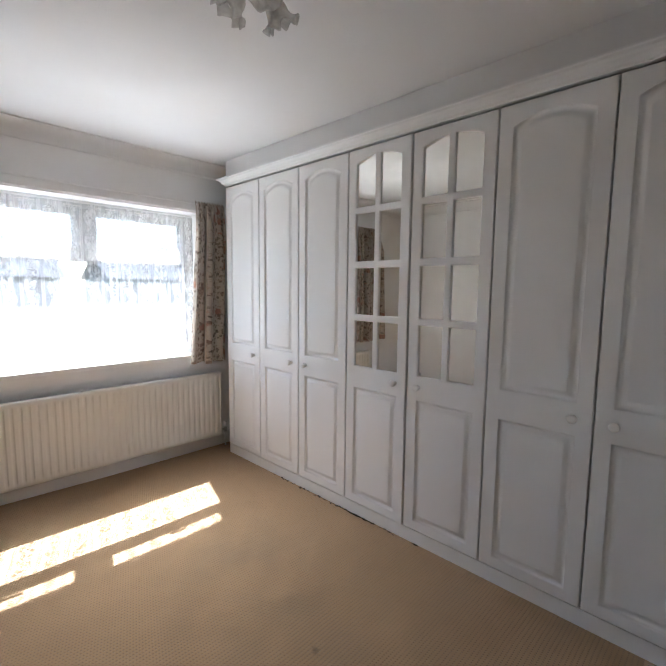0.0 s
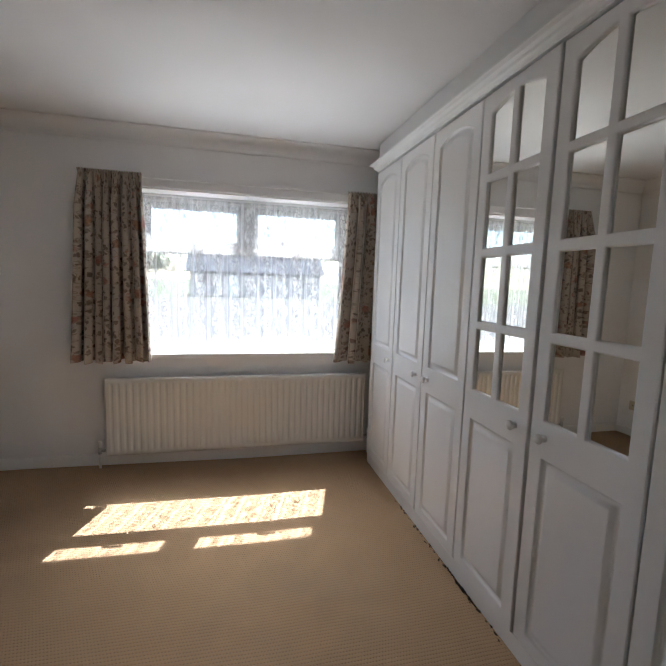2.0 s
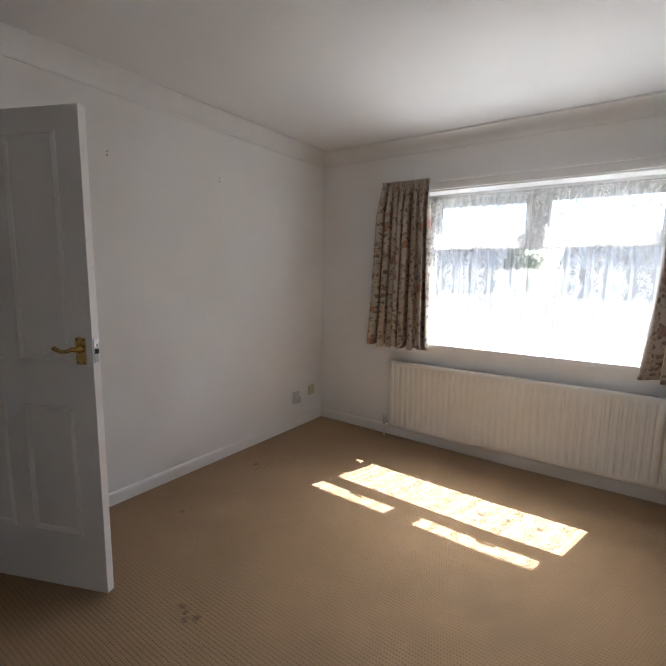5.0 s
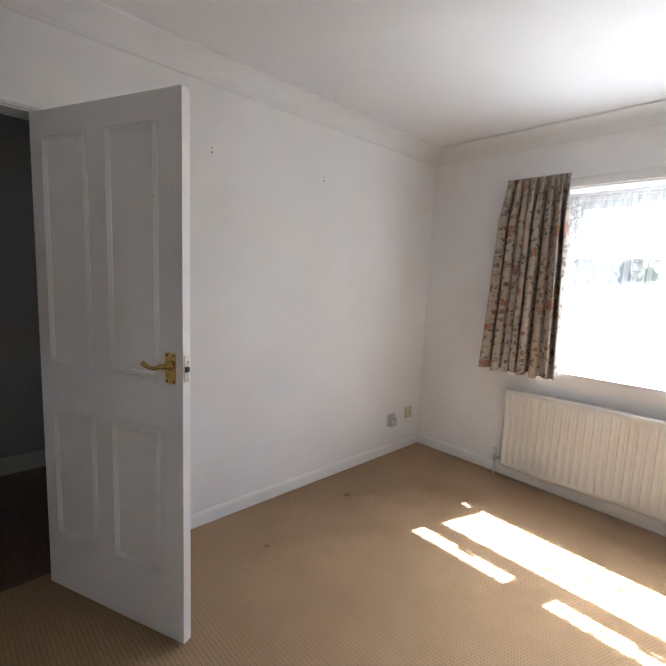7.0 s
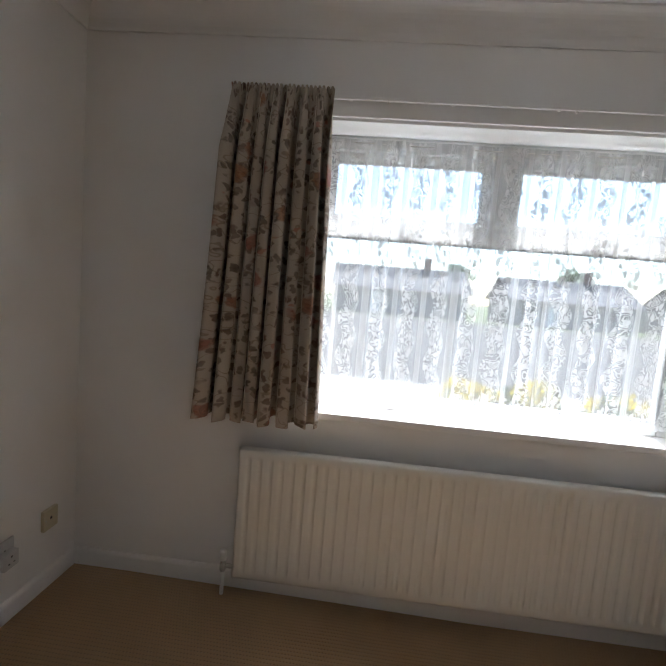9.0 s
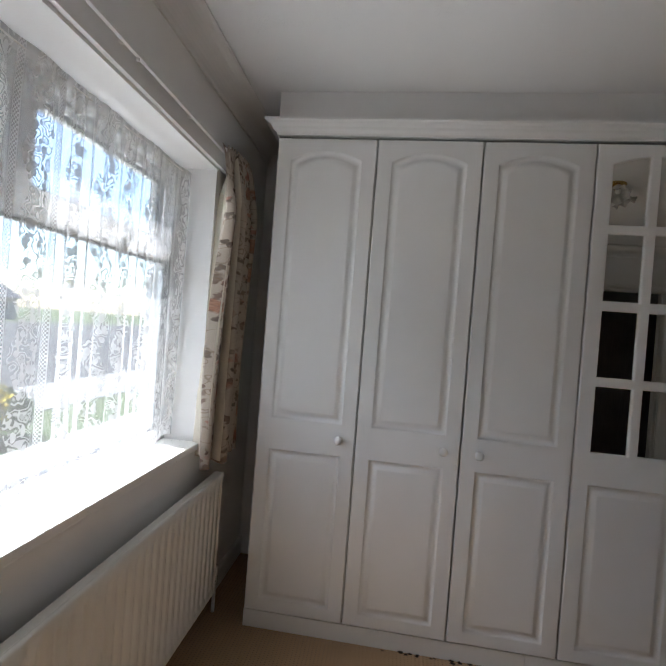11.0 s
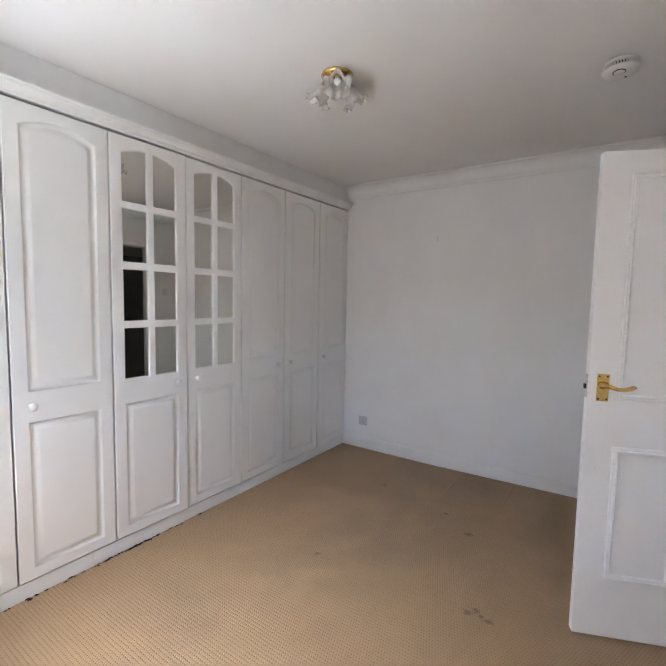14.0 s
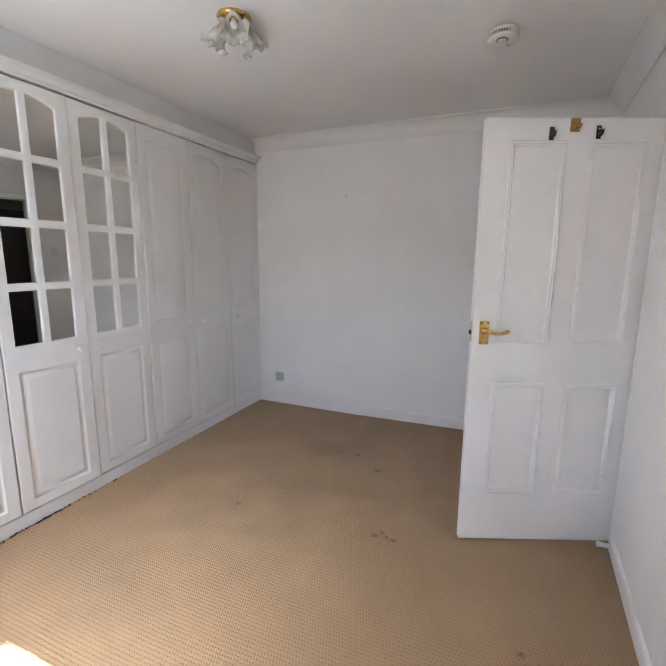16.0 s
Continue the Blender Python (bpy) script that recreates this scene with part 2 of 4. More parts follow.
def lace():
    """Machine lace: fine net with columns of scrolls, ladder stripes between them, a dense hem and heading. Holes let light straight through."""
    g = Graph("lace_net")
    uv = g.coords("UV")
    u, v, _ = g.split(uv)
    bend = g.add("TexNoise")
    g.put(bend.inputs["Vector"], uv)
    bend.inputs["Scale"].default_value = 16.0
    warp = g.add("VectorMath")
    warp.operation = "MULTIPLY_ADD"
    g.put(warp.inputs[0], bend.outputs["Color"])
    warp.inputs[1].default_value = (0.03, 0.03, 0.0)
    g.put(warp.inputs[2], uv)
    p = warp.outputs[0]
    pitch = 0.185
    w = g.m("FRACT", g.m("DIVIDE", u, pitch))
    off = g.m("MULTIPLY", g.m("ABSOLUTE", g.m("SUBTRACT", w, 0.5)), pitch)
    # fine net
    nu = g.m("ABSOLUTE", g.m("SINE", g.m("MULTIPLY", u, 1200.0)))
    nv = g.m("ABSOLUTE", g.m("SINE", g.m("MULTIPLY", v, 1200.0)))
    net = g.m("ADD", 0.16, g.m("MULTIPLY", g.m("ADD", nu, nv), 0.17))
    # scrollwork down the middle of each repeat: winding cords, solid leaves and open honeycomb
    side = g.m("MULTIPLY", g.m("SUBTRACT", w, 0.5), pitch)
    sway = g.m("ADD", side, g.m("MULTIPLY", g.m("SINE", g.m("MULTIPLY", v, 37.0)), 0.014))
    field = g.noise(uv, 24.0, 1.0, 0.4)
    cords = g.m("LESS_THAN", g.m("ABSOLUTE", g.m("SINE", g.m("MULTIPLY", field, 26.0))), 0.58)
    leaves = g.m("LESS_THAN", g.cells(g.scaled(p, (1.0, 0.7, 1.0)), 36.0), 0.34)
    comb = g.m("MULTIPLY", g.m("GREATER_THAN", field, 0.56), g.m("GREATER_THAN", g.cells(p, 190.0), 0.40))
    inside = g.ramp(g.m("ABSOLUTE", sway), 0.054, 0.048)
    motif = g.m("MAXIMUM", g.m("MULTIPLY", cords, 0.86), g.m("MAXIMUM", g.m("MULTIPLY", leaves, 0.92), g.m("MULTIPLY", comb, 0.7)))
    motif = g.m("MULTIPLY", motif, inside)
    # ladder at the edge of each repeat: two cords with square holes between
    edge = g.m("SUBTRACT", pitch * 0.5, off)
    cord = g.ramp(edge, 0.017, 0.0145)
    rung = g.m("GREATER_THAN", g.m("SINE", g.m("MULTIPLY", v, 560.0)), 0.0)
    swap = g.m("GREATER_THAN", g.m("SINE", g.m("MULTIPLY", u, 560.0)), 0.0)
    holes = g.m("MULTIPLY", g.m("ABSOLUTE", g.m("SUBTRACT", rung, swap)), g.ramp(edge, 0.013, 0.011))
    ladder = g.m("MULTIPLY", cord, g.m("SUBTRACT", 0.9, g.m("MULTIPLY", holes, 0.8)))
    # hem and heading
    hem_line = g.m("ADD", 0.09, g.m("MULTIPLY", g.m("SINE", g.m("MULTIPLY", u, 58.0)), 0.018))
    hem = g.ramp(g.m("SUBTRACT", hem_line, v), 0.0, 0.008)
    hem_d = g.cells(p, 52.0)
    hem_cut = g.m("MULTIPLY_ADD", g.m("LESS_THAN", hem_d, 0.42), 0.62, 0.2)
    low = g.ramp(v, 0.028, 0.022)
    top = g.ramp(v, 1.10, 1.115)
    density = g.m("MAXIMUM", g.m("MAXIMUM", net, motif), g.m("MAXIMUM", ladder, g.m("MULTIPLY", hem, hem_cut)))
    density = g.m("MAXIMUM", density, g.m("MAXIMUM", g.m("MULTIPLY", top, 0.62), g.m("MULTIPLY", low, 0.75)))
    density = g.m("MINIMUM", density, 0.95)
    g.base((0.76, 0.76, 0.76), 0.9)
    thin = g.add("BsdfTranslucent")
    thin.inputs["Color"].default_value = (0.80, 0.80, 0.80, 1)
    thread = g.add("MixShader")
    thread.inputs[0].default_value = 0.10
    hole = g.add("BsdfTransparent")
    out = g.add("MixShader")
    g.put(out.inputs[0], density)
    link = g.tree.links.new
    link(g.bsdf.outputs[0], thread.inputs[1]), link(thin.outputs[0], thread.inputs[2])
    link(hole.outputs[0], out.inputs[1]), link(thread.outputs[0], out.inputs[2]), link(out.outputs[0], g.final.inputs[0])
    return g.mat


def ground_cover(name, a, b, scale, rough=0.95):
    g = Graph(name)
    p = g.coords()
    n = g.noise(p, scale, 5.0)
    g.bump(g.noise(p, scale * 8, 3.0), 0.5, 0.02)
    g.bsdf.inputs["Specular IOR Level"].default_value = 0.12
    return g.base(g.mix(g.ramp(n, 0.35, 0.65), a, b), rough)


M_CEIL = ceiling_paint()
M_CARPET = carpet()
M_LACE = lace()
M_FLORAL = floral()
M_MIRROR = mirror_glass()
M_GLASS = clear_glass()
M_FROST = frosted()
M_BRASS = metal("polished_brass", (0.72, 0.49, 0.17), 0.18)
M_STEEL = metal("zinc_plate", (0.62, 0.62, 0.60), 0.3)
M_HOOKWOOD = wood("varnished_hook_wood", (0.42, 0.25, 0.08), (0.30, 0.16, 0.05), 0.3)
M_HALLFLOOR = wood("hall_laminate", (0.17, 0.095, 0.06), (0.11, 0.06, 0.04), 0.4)
M_DARKPANEL = wood("panel_for_hall_dark", (0.30, 0.27, 0.25), (0.24, 0.215, 0.20), 0.4, (12.0, 12.0, 1.0))
M_GRIT = ground_cover("dark_grit", (0.05, 0.04, 0.03), (0.02, 0.016, 0.012), 60.0)
M_LAWN = ground_cover("lawn", (0.04, 0.06, 0.02), (0.06, 0.075, 0.03), 3.0)
M_ASPHALT = ground_cover("asphalt", (0.048, 0.048, 0.05), (0.036, 0.036, 0.038), 6.0)
M_PAVING = ground_cover("pale_paving", (0.20, 0.195, 0.19), (0.15, 0.147, 0.145), 4.0)
M_BOUNCE_GRAVEL = ground_cover("bounce_gravel", (0.42, 0.415, 0.40), (0.34, 0.335, 0.32), 30.0)
M_TILES = ground_cover("grey_roof_tile", (0.085, 0.09, 0.105), (0.06, 0.065, 0.08), 5.0, 0.8)
M_LEAF = ground_cover("leaves", (0.06, 0.10, 0.03), (0.10, 0.14, 0.05), 9.0)
M_YELLOW = ground_cover("yellow_blossom", (0.65, 0.52, 0.06), (0.55, 0.40, 0.04), 20.0)
M_BARK = wood("bark", (0.11, 0.085, 0.06), (0.06, 0.045, 0.035), 0.9)

# ---------------------------------------------------------------- mesh helpers


def cuboid(bm, a, b, bevel=0.0, segments=2):
    """Adds a box from corner a to corner b, its edges rounded by bevel."""
    tmp = bmesh.new()
    bmesh.ops.create_cube(tmp, size=1)
    for v in tmp.verts:
        v.co = Vector([a[i] + (v.co[i] + 0.5) * (b[i] - a[i]) for i in range(3)])
    if bevel:
        bmesh.ops.bevel(tmp, geom=tmp.edges[:], offset=bevel, segments=segments, affect="EDGES", profile=0.7)
    absorb(bm, tmp)
    return bm


def absorb(bm, other, m=None):
    """Copies other's geometry into bm and frees it."""
    if m is not None:
        bmesh.ops.transform(other, matrix=m, verts=other.verts)
    table = {v: bm.verts.new(v.co) for v in other.verts}
    for f in other.faces:
        made = bm.faces.new([table[v] for v in f.verts])
        made.smooth = f.smooth
    other.free()


def boxes(*corners, bevel=0.0):
    bm = bmesh.new()
    for a, b in corners:
        cuboid(bm, a, b, bevel)
    return bm


def lathe(profile, steps=20, wave=None):
    """Turns (radius, height) pairs round z. wave(angle, i) scales the radius and lifts the ring."""
    bm = bmesh.new()
    rings = []
    for i, (r, z) in enumerate(profile):
        ring = []
        for k in range(steps):
            a = 2 * math.pi * k / steps
            s, lift = wave(a, i) if wave else (1.0, 0.0)
            ring.append(bm.verts.new((r * s * math.cos(a), r * s * math.sin(a), z + lift)))
        rings.append(ring)
    for lo, hi in zip(rings, rings[1:]):
        for k in range(steps):
            bm.faces.new((lo[k], lo[(k + 1) % steps], hi[(k + 1) % steps], hi[k])).smooth = True
    for ring in (rings[0], rings[-1]):
        if (ring[0].co.xy).length > 1e-5 and not wave:
            bm.faces.new(ring)
    bmesh.ops.remove_doubles(bm, verts=bm.verts, dist=1e-6)
    bmesh.ops.recalc_face_normals(bm, faces=bm.faces)
    return bm


def tube(points, radii, sides=10):
    """A round bar along points, with a radius at each."""
    bm = bmesh.new()
    rings = []
    pts = [Vector(p) for p in points]
    for i, p in enumerate(pts):
        way = (pts[min(i + 1, len(pts) - 1)] - pts[max(i - 1, 0)]).normalized()
        side = way.orthogonal().normalized() if i == 0 else (side - way * side.dot(way)).normalized()
        up = way.cross(side)
        rings.append([bm.verts.new(p + (side * math.cos(a) + up * math.sin(a)) * radii[i]) for a in [2 * math.pi * k / sides for k in range(sides)]])
    for lo, hi in zip(rings, rings[1:]):
        for k in range(sides):
            bm.faces.new((lo[k], lo[(k + 1) % sides], hi[(k + 1) % sides], hi[k])).smooth = True
    bm.faces.new(rings[0]), bm.faces.new(rings[-1])
    bmesh.ops.recalc_face_normals(bm, faces=bm.faces)
    return bm


def sweep(profile, path):
    """A moulding: profile pairs (out, z) carried along path, a list of functions out -> (x, y)."""
    bm = bmesh.new()
    rows = [[bm.verts.new((*step(o), z)) for o, z in profile] for step in path]
    n = len(profile)
    for a, b in zip(rows, rows[1:]):
        for k in range(n):
            bm.faces.new((a[k], a[(k + 1) % n], b[(k + 1) % n], b[k]))
    bm.faces.new(rows[0]), bm.faces.new(rows[-1])
    bmesh.ops.recalc_face_normals(bm, faces=bm.faces)
    return bm


def mesh_of(name, bm, material):
    me = bpy.data.meshes.new(name)
    bm.to_mesh(me)
    bm.free()
    me.materials.append(material)
    return me


def part(name, bm, material, parent, label=""):
    ob = new(name, mesh_of(name, bm, material))
    ob.parent = parent
    return tagged(ob, label)


def thing(name, label, category, group="", at=None):
    ob = new(name)
    if at is not None:
        ob.matrix_basis = at
    return tagged(ob, label, category, group)


def solid(name, bm, material, label="", category="", kind="structure"):
    return tagged(new(name, mesh_of(name, bm, material)), label, category, "", kind)


# ---------------------------------------------------------------- the room's shell
X_FRONT, Y_WALL, Z_CEIL = 2.825, 3.905, 2.45
X_RIGHT, Y_OUT = 3.42, 4.20
WIN = (1.05, 2.715, 0.835, 2.04)
DOOR_LO, DOOR_HI, DOOR_TOP = 0.425, 1.205, 2.0


def x_left(y):
    """The left wall runs a little out of square."""
    return 0.005 + 0.075 * (y - 1.2) / 2.7


def lean(bm):
    for v in bm.verts:
        v.co.x += x_left(v.co.y)
    return bm




def z_floor(x):
    """The old floor falls a little from the door side towards the wardrobes."""
    return -0.028 * min(max((x - 0.35) / 1.55, 0.0), 1.0)


def floor_slab():
    bm = bmesh.new()
    xs = (-0.06, 0.2, 0.35, 0.7, 1.1, 1.5, 1.9, 2.2, 3.5)
    rows = [[bm.verts.new(c) for c in ((x, -0.1, -0.31), (x, 4.0, -0.31), (x, 4.0, z_floor(x)), (x, -0.1, z_floor(x)))] for x in xs]
    for a, b in zip(rows, rows[1:]):
        for k in range(4):
            bm.faces.new((a[k], a[(k + 1) % 4], b[(k + 1) % 4], b[k]))
    bm.faces.new(rows[0]), bm.faces.new(rows[-1])
    bmesh.ops.recalc_face_normals(bm, faces=bm.faces)
    return bm


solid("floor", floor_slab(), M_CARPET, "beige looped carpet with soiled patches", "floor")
solid("ceiling", boxes(((-0.2, -0.1, Z_CEIL), (3.5, 4.0, Z_CEIL + 0.1))), M_CEIL, "white papered ceiling with embossed sprigs", "ceiling")
solid("wall_left", lean(boxes(((-0.12, -0.1, 0), (0, DOOR_LO - 0.03, Z_CEIL)), ((-0.12, DOOR_HI + 0.03, 0), (0, Y_WALL + 0.2, Z_CEIL)),
                              ((-0.12, DOOR_LO - 0.03, DOOR_TOP + 0.03), (0, DOOR_HI + 0.03, Z_CEIL)))), M_WALL, "plain white papered wall with a doorway", "wall")
solid("wall_back", boxes(((-0.1, -0.12, -0.1), (3.5, 0.0, Z_CEIL))), M_WALL, "plain white papered wall", "wall")
solid("wall_right", boxes(((X_RIGHT, 0.0, -0.1), (3.55, Y_WALL, Z_CEIL))), M_WALL, "white wall behind the wardrobes", "wall")
x0, x1, z0, z1 = WIN
solid("wall_window", boxes(((0.04, Y_WALL, -0.3), (x0, Y_OUT, Z_CEIL)), ((x1, Y_WALL, -0.3), (3.55, Y_OUT, Z_CEIL)),
                           ((x0, Y_WALL, -0.3), (x1, Y_OUT, z0 - 0.03)), ((x0, Y_WALL, z1), (x1, Y_OUT, Z_CEIL))), M_WALL, "white wall with a wide window recess", "wall")

cove = [(0.0, 0.0), (0.0, -0.105), (0.008, -0.105), (0.012, -0.095)] + \
    [(0.012 + 0.083 * (1 - math.cos(a)), -0.095 + 0.083 * math.sin(a)) for a in [math.pi / 2 * k / 8 for k in range(1, 9)]] + [(0.103, -0.008), (0.103, 0.0)]
cove = [(o, Z_CEIL + z) for o, z in cove]
solid("cornice_window", sweep(cove, [lambda o: (x_left(Y_WALL) + o, Y_WALL - o), lambda o: (X_RIGHT, Y_WALL - o)]), M_COVE, "white plaster coving", "coving")
solid("cornice_left", sweep(cove, [lambda o: (x_left(0) + o, o), lambda o: (x_left(Y_WALL) + o, Y_WALL - o)]), M_COVE, "white plaster coving", "coving")
solid("cornice_back", sweep(cove, [lambda o: (X_FRONT + 0.01, o), lambda o: (x_left(0) + o, o)]), M_COVE, "white plaster coving", "coving")

skirt = [(0.0, -0.032), (0.014, -0.032), (0.014, 0.064), (0.011, 0.074), (0.006, 0.080), (0.0, 0.080)]
solid("baseboard_window", sweep(skirt, [lambda o: (x_left(Y_WALL) + o, Y_WALL - o), lambda o: (X_RIGHT, Y_WALL - o)]), M_GLOSS, "white gloss skirting board", "skirting board")
solid("baseboard_left", sweep(skirt, [lambda o: (x_left(DOOR_HI) + o, DOOR_HI + 0.062), lambda o: (x_left(Y_WALL) + o, Y_WALL - o)]), M_GLOSS, "white gloss skirting board", "skirting board")
solid("baseboard_back", sweep(skirt, [lambda o: (X_FRONT + 0.02, o), lambda o: (x_left(0) + o, o)]), M_GLOSS, "white gloss skirting board", "skirting board")

# doorway: lining and moulded architrave on the room side
xl = x_left(0.8)
lining = boxes(((xl - 0.12, DOOR_LO - 0.03, 0), (xl + 0.002, DOOR_LO, DOOR_TOP + 0.03)), ((xl - 0.12, DOOR_HI, 0), (xl + 0.002, DOOR_HI + 0.03, DOOR_TOP + 0.03)),
               ((xl - 0.12, DOOR_LO, DOOR_TOP), (xl + 0.002, DOOR_HI, DOOR_TOP + 0.03)),
               ((xl - 0.07, DOOR_LO, 0), (xl - 0.042, DOOR_LO + 0.012, DOOR_TOP)), ((xl - 0.07, DOOR_HI - 0.012, 0), (xl - 0.042, DOOR_HI, DOOR_TOP)))
solid("door_lining", lining, M_GLOSS, "white gloss door lining with stops", "door frame")
arch = [(0.0, 0.0), (0.0, 0.012), (0.012, 0.016), (0.03, 0.012), (0.05, 0.012), (0.055, 0.0)]


def arch_side(y_in, sign):
    bm = bmesh.new()
    rows = []
    for z_of in (lambda o: 0.0, lambda o: DOOR_TOP + 0.006 + o):
        rows.append([bm.verts.new((xl + 0.002 + d, y_in + sign * (0.006 + o), z_of(o))) for o, d in arch])
    for k in range(len(arch)):
        j = (k + 1) % len(arch)
        bm.faces.new((rows[0][k], rows[0][j], rows[1][j], rows[1][k]))
    bm.faces.new(rows[0]), bm.faces.new(rows[1])
    bmesh.ops.recalc_face_normals(bm, faces=bm.faces)
    return bm


def arch_head():
    bm = bmesh.new()
    rows = [[bm.verts.new((xl + 0.002 + d, y + s * (0.006 + o), DOOR_TOP + 0.006 + o)) for o, d in arch] for y, s in ((DOOR_LO, -1), (DOOR_HI, 1))]
    for k in range(len(arch)):
        j = (k + 1) % len(arch)
        bm.faces.new((rows[0][k], rows[0][j], rows[1][j], rows[1][k]))
    bm.faces.new(rows[0]), bm.faces.new(rows[1])
    bmesh.ops.recalc_face_normals(bm, faces=bm.faces)
    return bm


trim = tagged(new("door_trim"), "white gloss moulded architrave round the doorway", "architrave", "", "structure")
part("architrave", arch_side(DOOR_LO, -1), M_GLOSS, trim)
part("architrave", arch_side(DOOR_HI, 1), M_GLOSS, trim)
part("architrave", arch_head(), M_GLOSS, trim)

# the hall beyond the doorway
solid("floor_hall", boxes(((-1.35, -1.2, -0.31), (-0.06, 2.4, -0.004))), M_HALLFLOOR, "dark brown laminate hall floor", "floor")
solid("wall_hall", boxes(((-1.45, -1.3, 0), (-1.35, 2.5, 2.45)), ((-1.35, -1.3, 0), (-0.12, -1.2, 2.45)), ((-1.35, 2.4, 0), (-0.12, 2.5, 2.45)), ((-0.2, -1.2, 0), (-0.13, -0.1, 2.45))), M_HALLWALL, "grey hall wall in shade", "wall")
solid("ceiling_hall", boxes(((-1.45, -1.3, 2.45), (-0.2, 2.5, 2.55))), M_WALL, "hall ceiling", "ceiling")
solid("baseboard_hall", boxes(((-1.35, 0.62, 0), (-1.335, 2.4, 0.12)), bevel=0.004), M_GLOSS, "white skirting board in the hall", "skirting board")
# panel added for the dark beyond the doorway, no door known there
dark_panel = tagged(new("hall_panel"), "dark flush panel added across the hall in place of its darkness", "door", "", "structure")
part("leaf", boxes(((-1.348, -0.98, 0.0), (-1.31, 0.6, 2.0)), bevel=0.003), M_DARKPANEL, dark_panel)

# ---------------------------------------------------------------- window
FRONT, BACK = 4.06, 4.125
window = tagged(new("window_1"), "white plastic window with two top lights over one wide pane", "window", "", "structure")
MX0, MX1, TZ0, TZ1 = 1.835, 1.922, 1.60, 1.665


def ring(xa, xb, za, zb, w, ya, yb, bevel=0.006):
    return boxes(((xa, ya, za), (xa + w, yb, zb)), ((xb - w, ya, za), (xb, yb, zb)), ((xa + w, ya, za), (xb - w, yb, za + w)), ((xa + w, ya, zb - w), (xb - w, yb, zb)), bevel=bevel)


frame_bm = ring(x0, x1, z0, z1, 0.062, FRONT, BACK)
cuboid(frame_bm, (x0 + 0.062, FRONT, TZ0), (x1 - 0.062, BACK, TZ1), 0.006)
cuboid(frame_bm, (MX0, FRONT, TZ1), (MX1, BACK, z1 - 0.062), 0.006)
part("window_frame", frame_bm, M_FRAME, window)
for xa, xb in ((x0 + 0.062, MX0), (MX1, x1 - 0.062)):
    sash = part("sash", ring(xa + 0.003, xb - 0.003, TZ1 + 0.003, z1 - 0.065, 0.034, FRONT + 0.022, BACK + 0.03), M_FRAME, window)
    seal = part("gasket", ring(xa + 0.036, xb - 0.036, TZ1 + 0.036, z1 - 0.098, 0.004, FRONT + 0.03, FRONT + 0.06, 0.0), M_BLACK, window, "dark rubber gasket")
    pane = part("pane", boxes(((xa + 0.036, FRONT + 0.055, TZ1 + 0.036), (xb - 0.036, FRONT + 0.061, z1 - 0.098))), M_GLASS, window)
    pane.visible_shadow = False
    xm = (xa + xb) / 2
    catch = boxes(((xm - 0.02, FRONT + 0.004, TZ1 + 0.010), (xm + 0.02, FRONT + 0.0215, TZ1 + 0.028)), ((xm - 0.015, FRONT - 0.011, TZ1 + 0.014), (xm + 0.085, FRONT + 0.004, TZ1 + 0.027)), bevel=0.004)
    part("window_handle", catch, M_FRAME, window, "white window catch")
pane = part("pane", boxes(((x0 + 0.062, FRONT + 0.02, z0 + 0.062), (x1 - 0.062, FRONT + 0.026, TZ0))), M_GLASS, window)
pane.visible_shadow = False
part("gasket", ring(x0 + 0.062, x1 - 0.062, z0 + 0.062, TZ0, 0.004, FRONT - 0.003, FRONT + 0.02, 0.0), M_BLACK, window, "dark rubber gasket")
part("window_sill", boxes(((x0 + 0.001, Y_WALL - 0.012, z0 - 0.03), (x1 - 0.001, FRONT + 0.02, z0)), bevel=0.006), M_GLOSS, window, "white gloss window board")


def hung_cloth(width, height, cols, rows, place, u_of):
    """A hanging cloth: place(s, t) gives the spot for s across and t up, both 0 to 1; u_of(s) the cloth's own metres across."""
    bm = bmesh.new()
    layer = bm.loops.layers.uv.new("UVMap")
    grid = [[bm.verts.new(place(i / cols, j / rows)) for i in range(cols + 1)] for j in range(rows + 1)]
    for j in range(rows):
        for i in range(cols):
            f = bm.faces.new((grid[j][i], grid[j][i + 1], grid[j + 1][i + 1], grid[j + 1][i]))
            f.smooth = True
            for loop, (a, b) in zip(f.loops, ((i, j), (i + 1, j), (i + 1, j + 1), (i, j + 1))):
                loop[layer].uv = (u_of(a / cols), b / rows * height)
    return bm


# lace hung across the recess
L0, L1, LZ0, LZ1 = 1.068, 2.70, 0.862, 2.012


def lace_spot(s, t):
    ph = 2 * math.pi * (21 * s + 0.9 * math.sin(9.1 * s) + 0.35 * math.sin(31 * s))
    amp = 0.017 * (1.0 - 0.5 * t) * (0.75 + 0.5 * noise.noise((s * 9, 0.3, t * 0.8)))
    tight = 0.35 + 0.65 * min(1.0, (1 - t) * 8)
    x = L0 + (L1 - L0) * s + 0.006 * math.sin(ph + 1.3) * tight
    hem = 0.010 * math.sin(ph * 0.5) * max(0, 1 - t * 9)
    return x, 4.018 + amp * math.sin(ph) * tight + 0.004 * math.sin(40 * s + 3 * t), LZ0 + (LZ1 - LZ0) * t + hem


net = thing("net_curtain", "white machine-lace net curtain hanging in the window recess", "net curtain")
part("net", hung_cloth(L1 - L0, LZ1 - LZ0, 420, 26, lace_spot, lambda s: 2.35 * s), M_LACE, net)
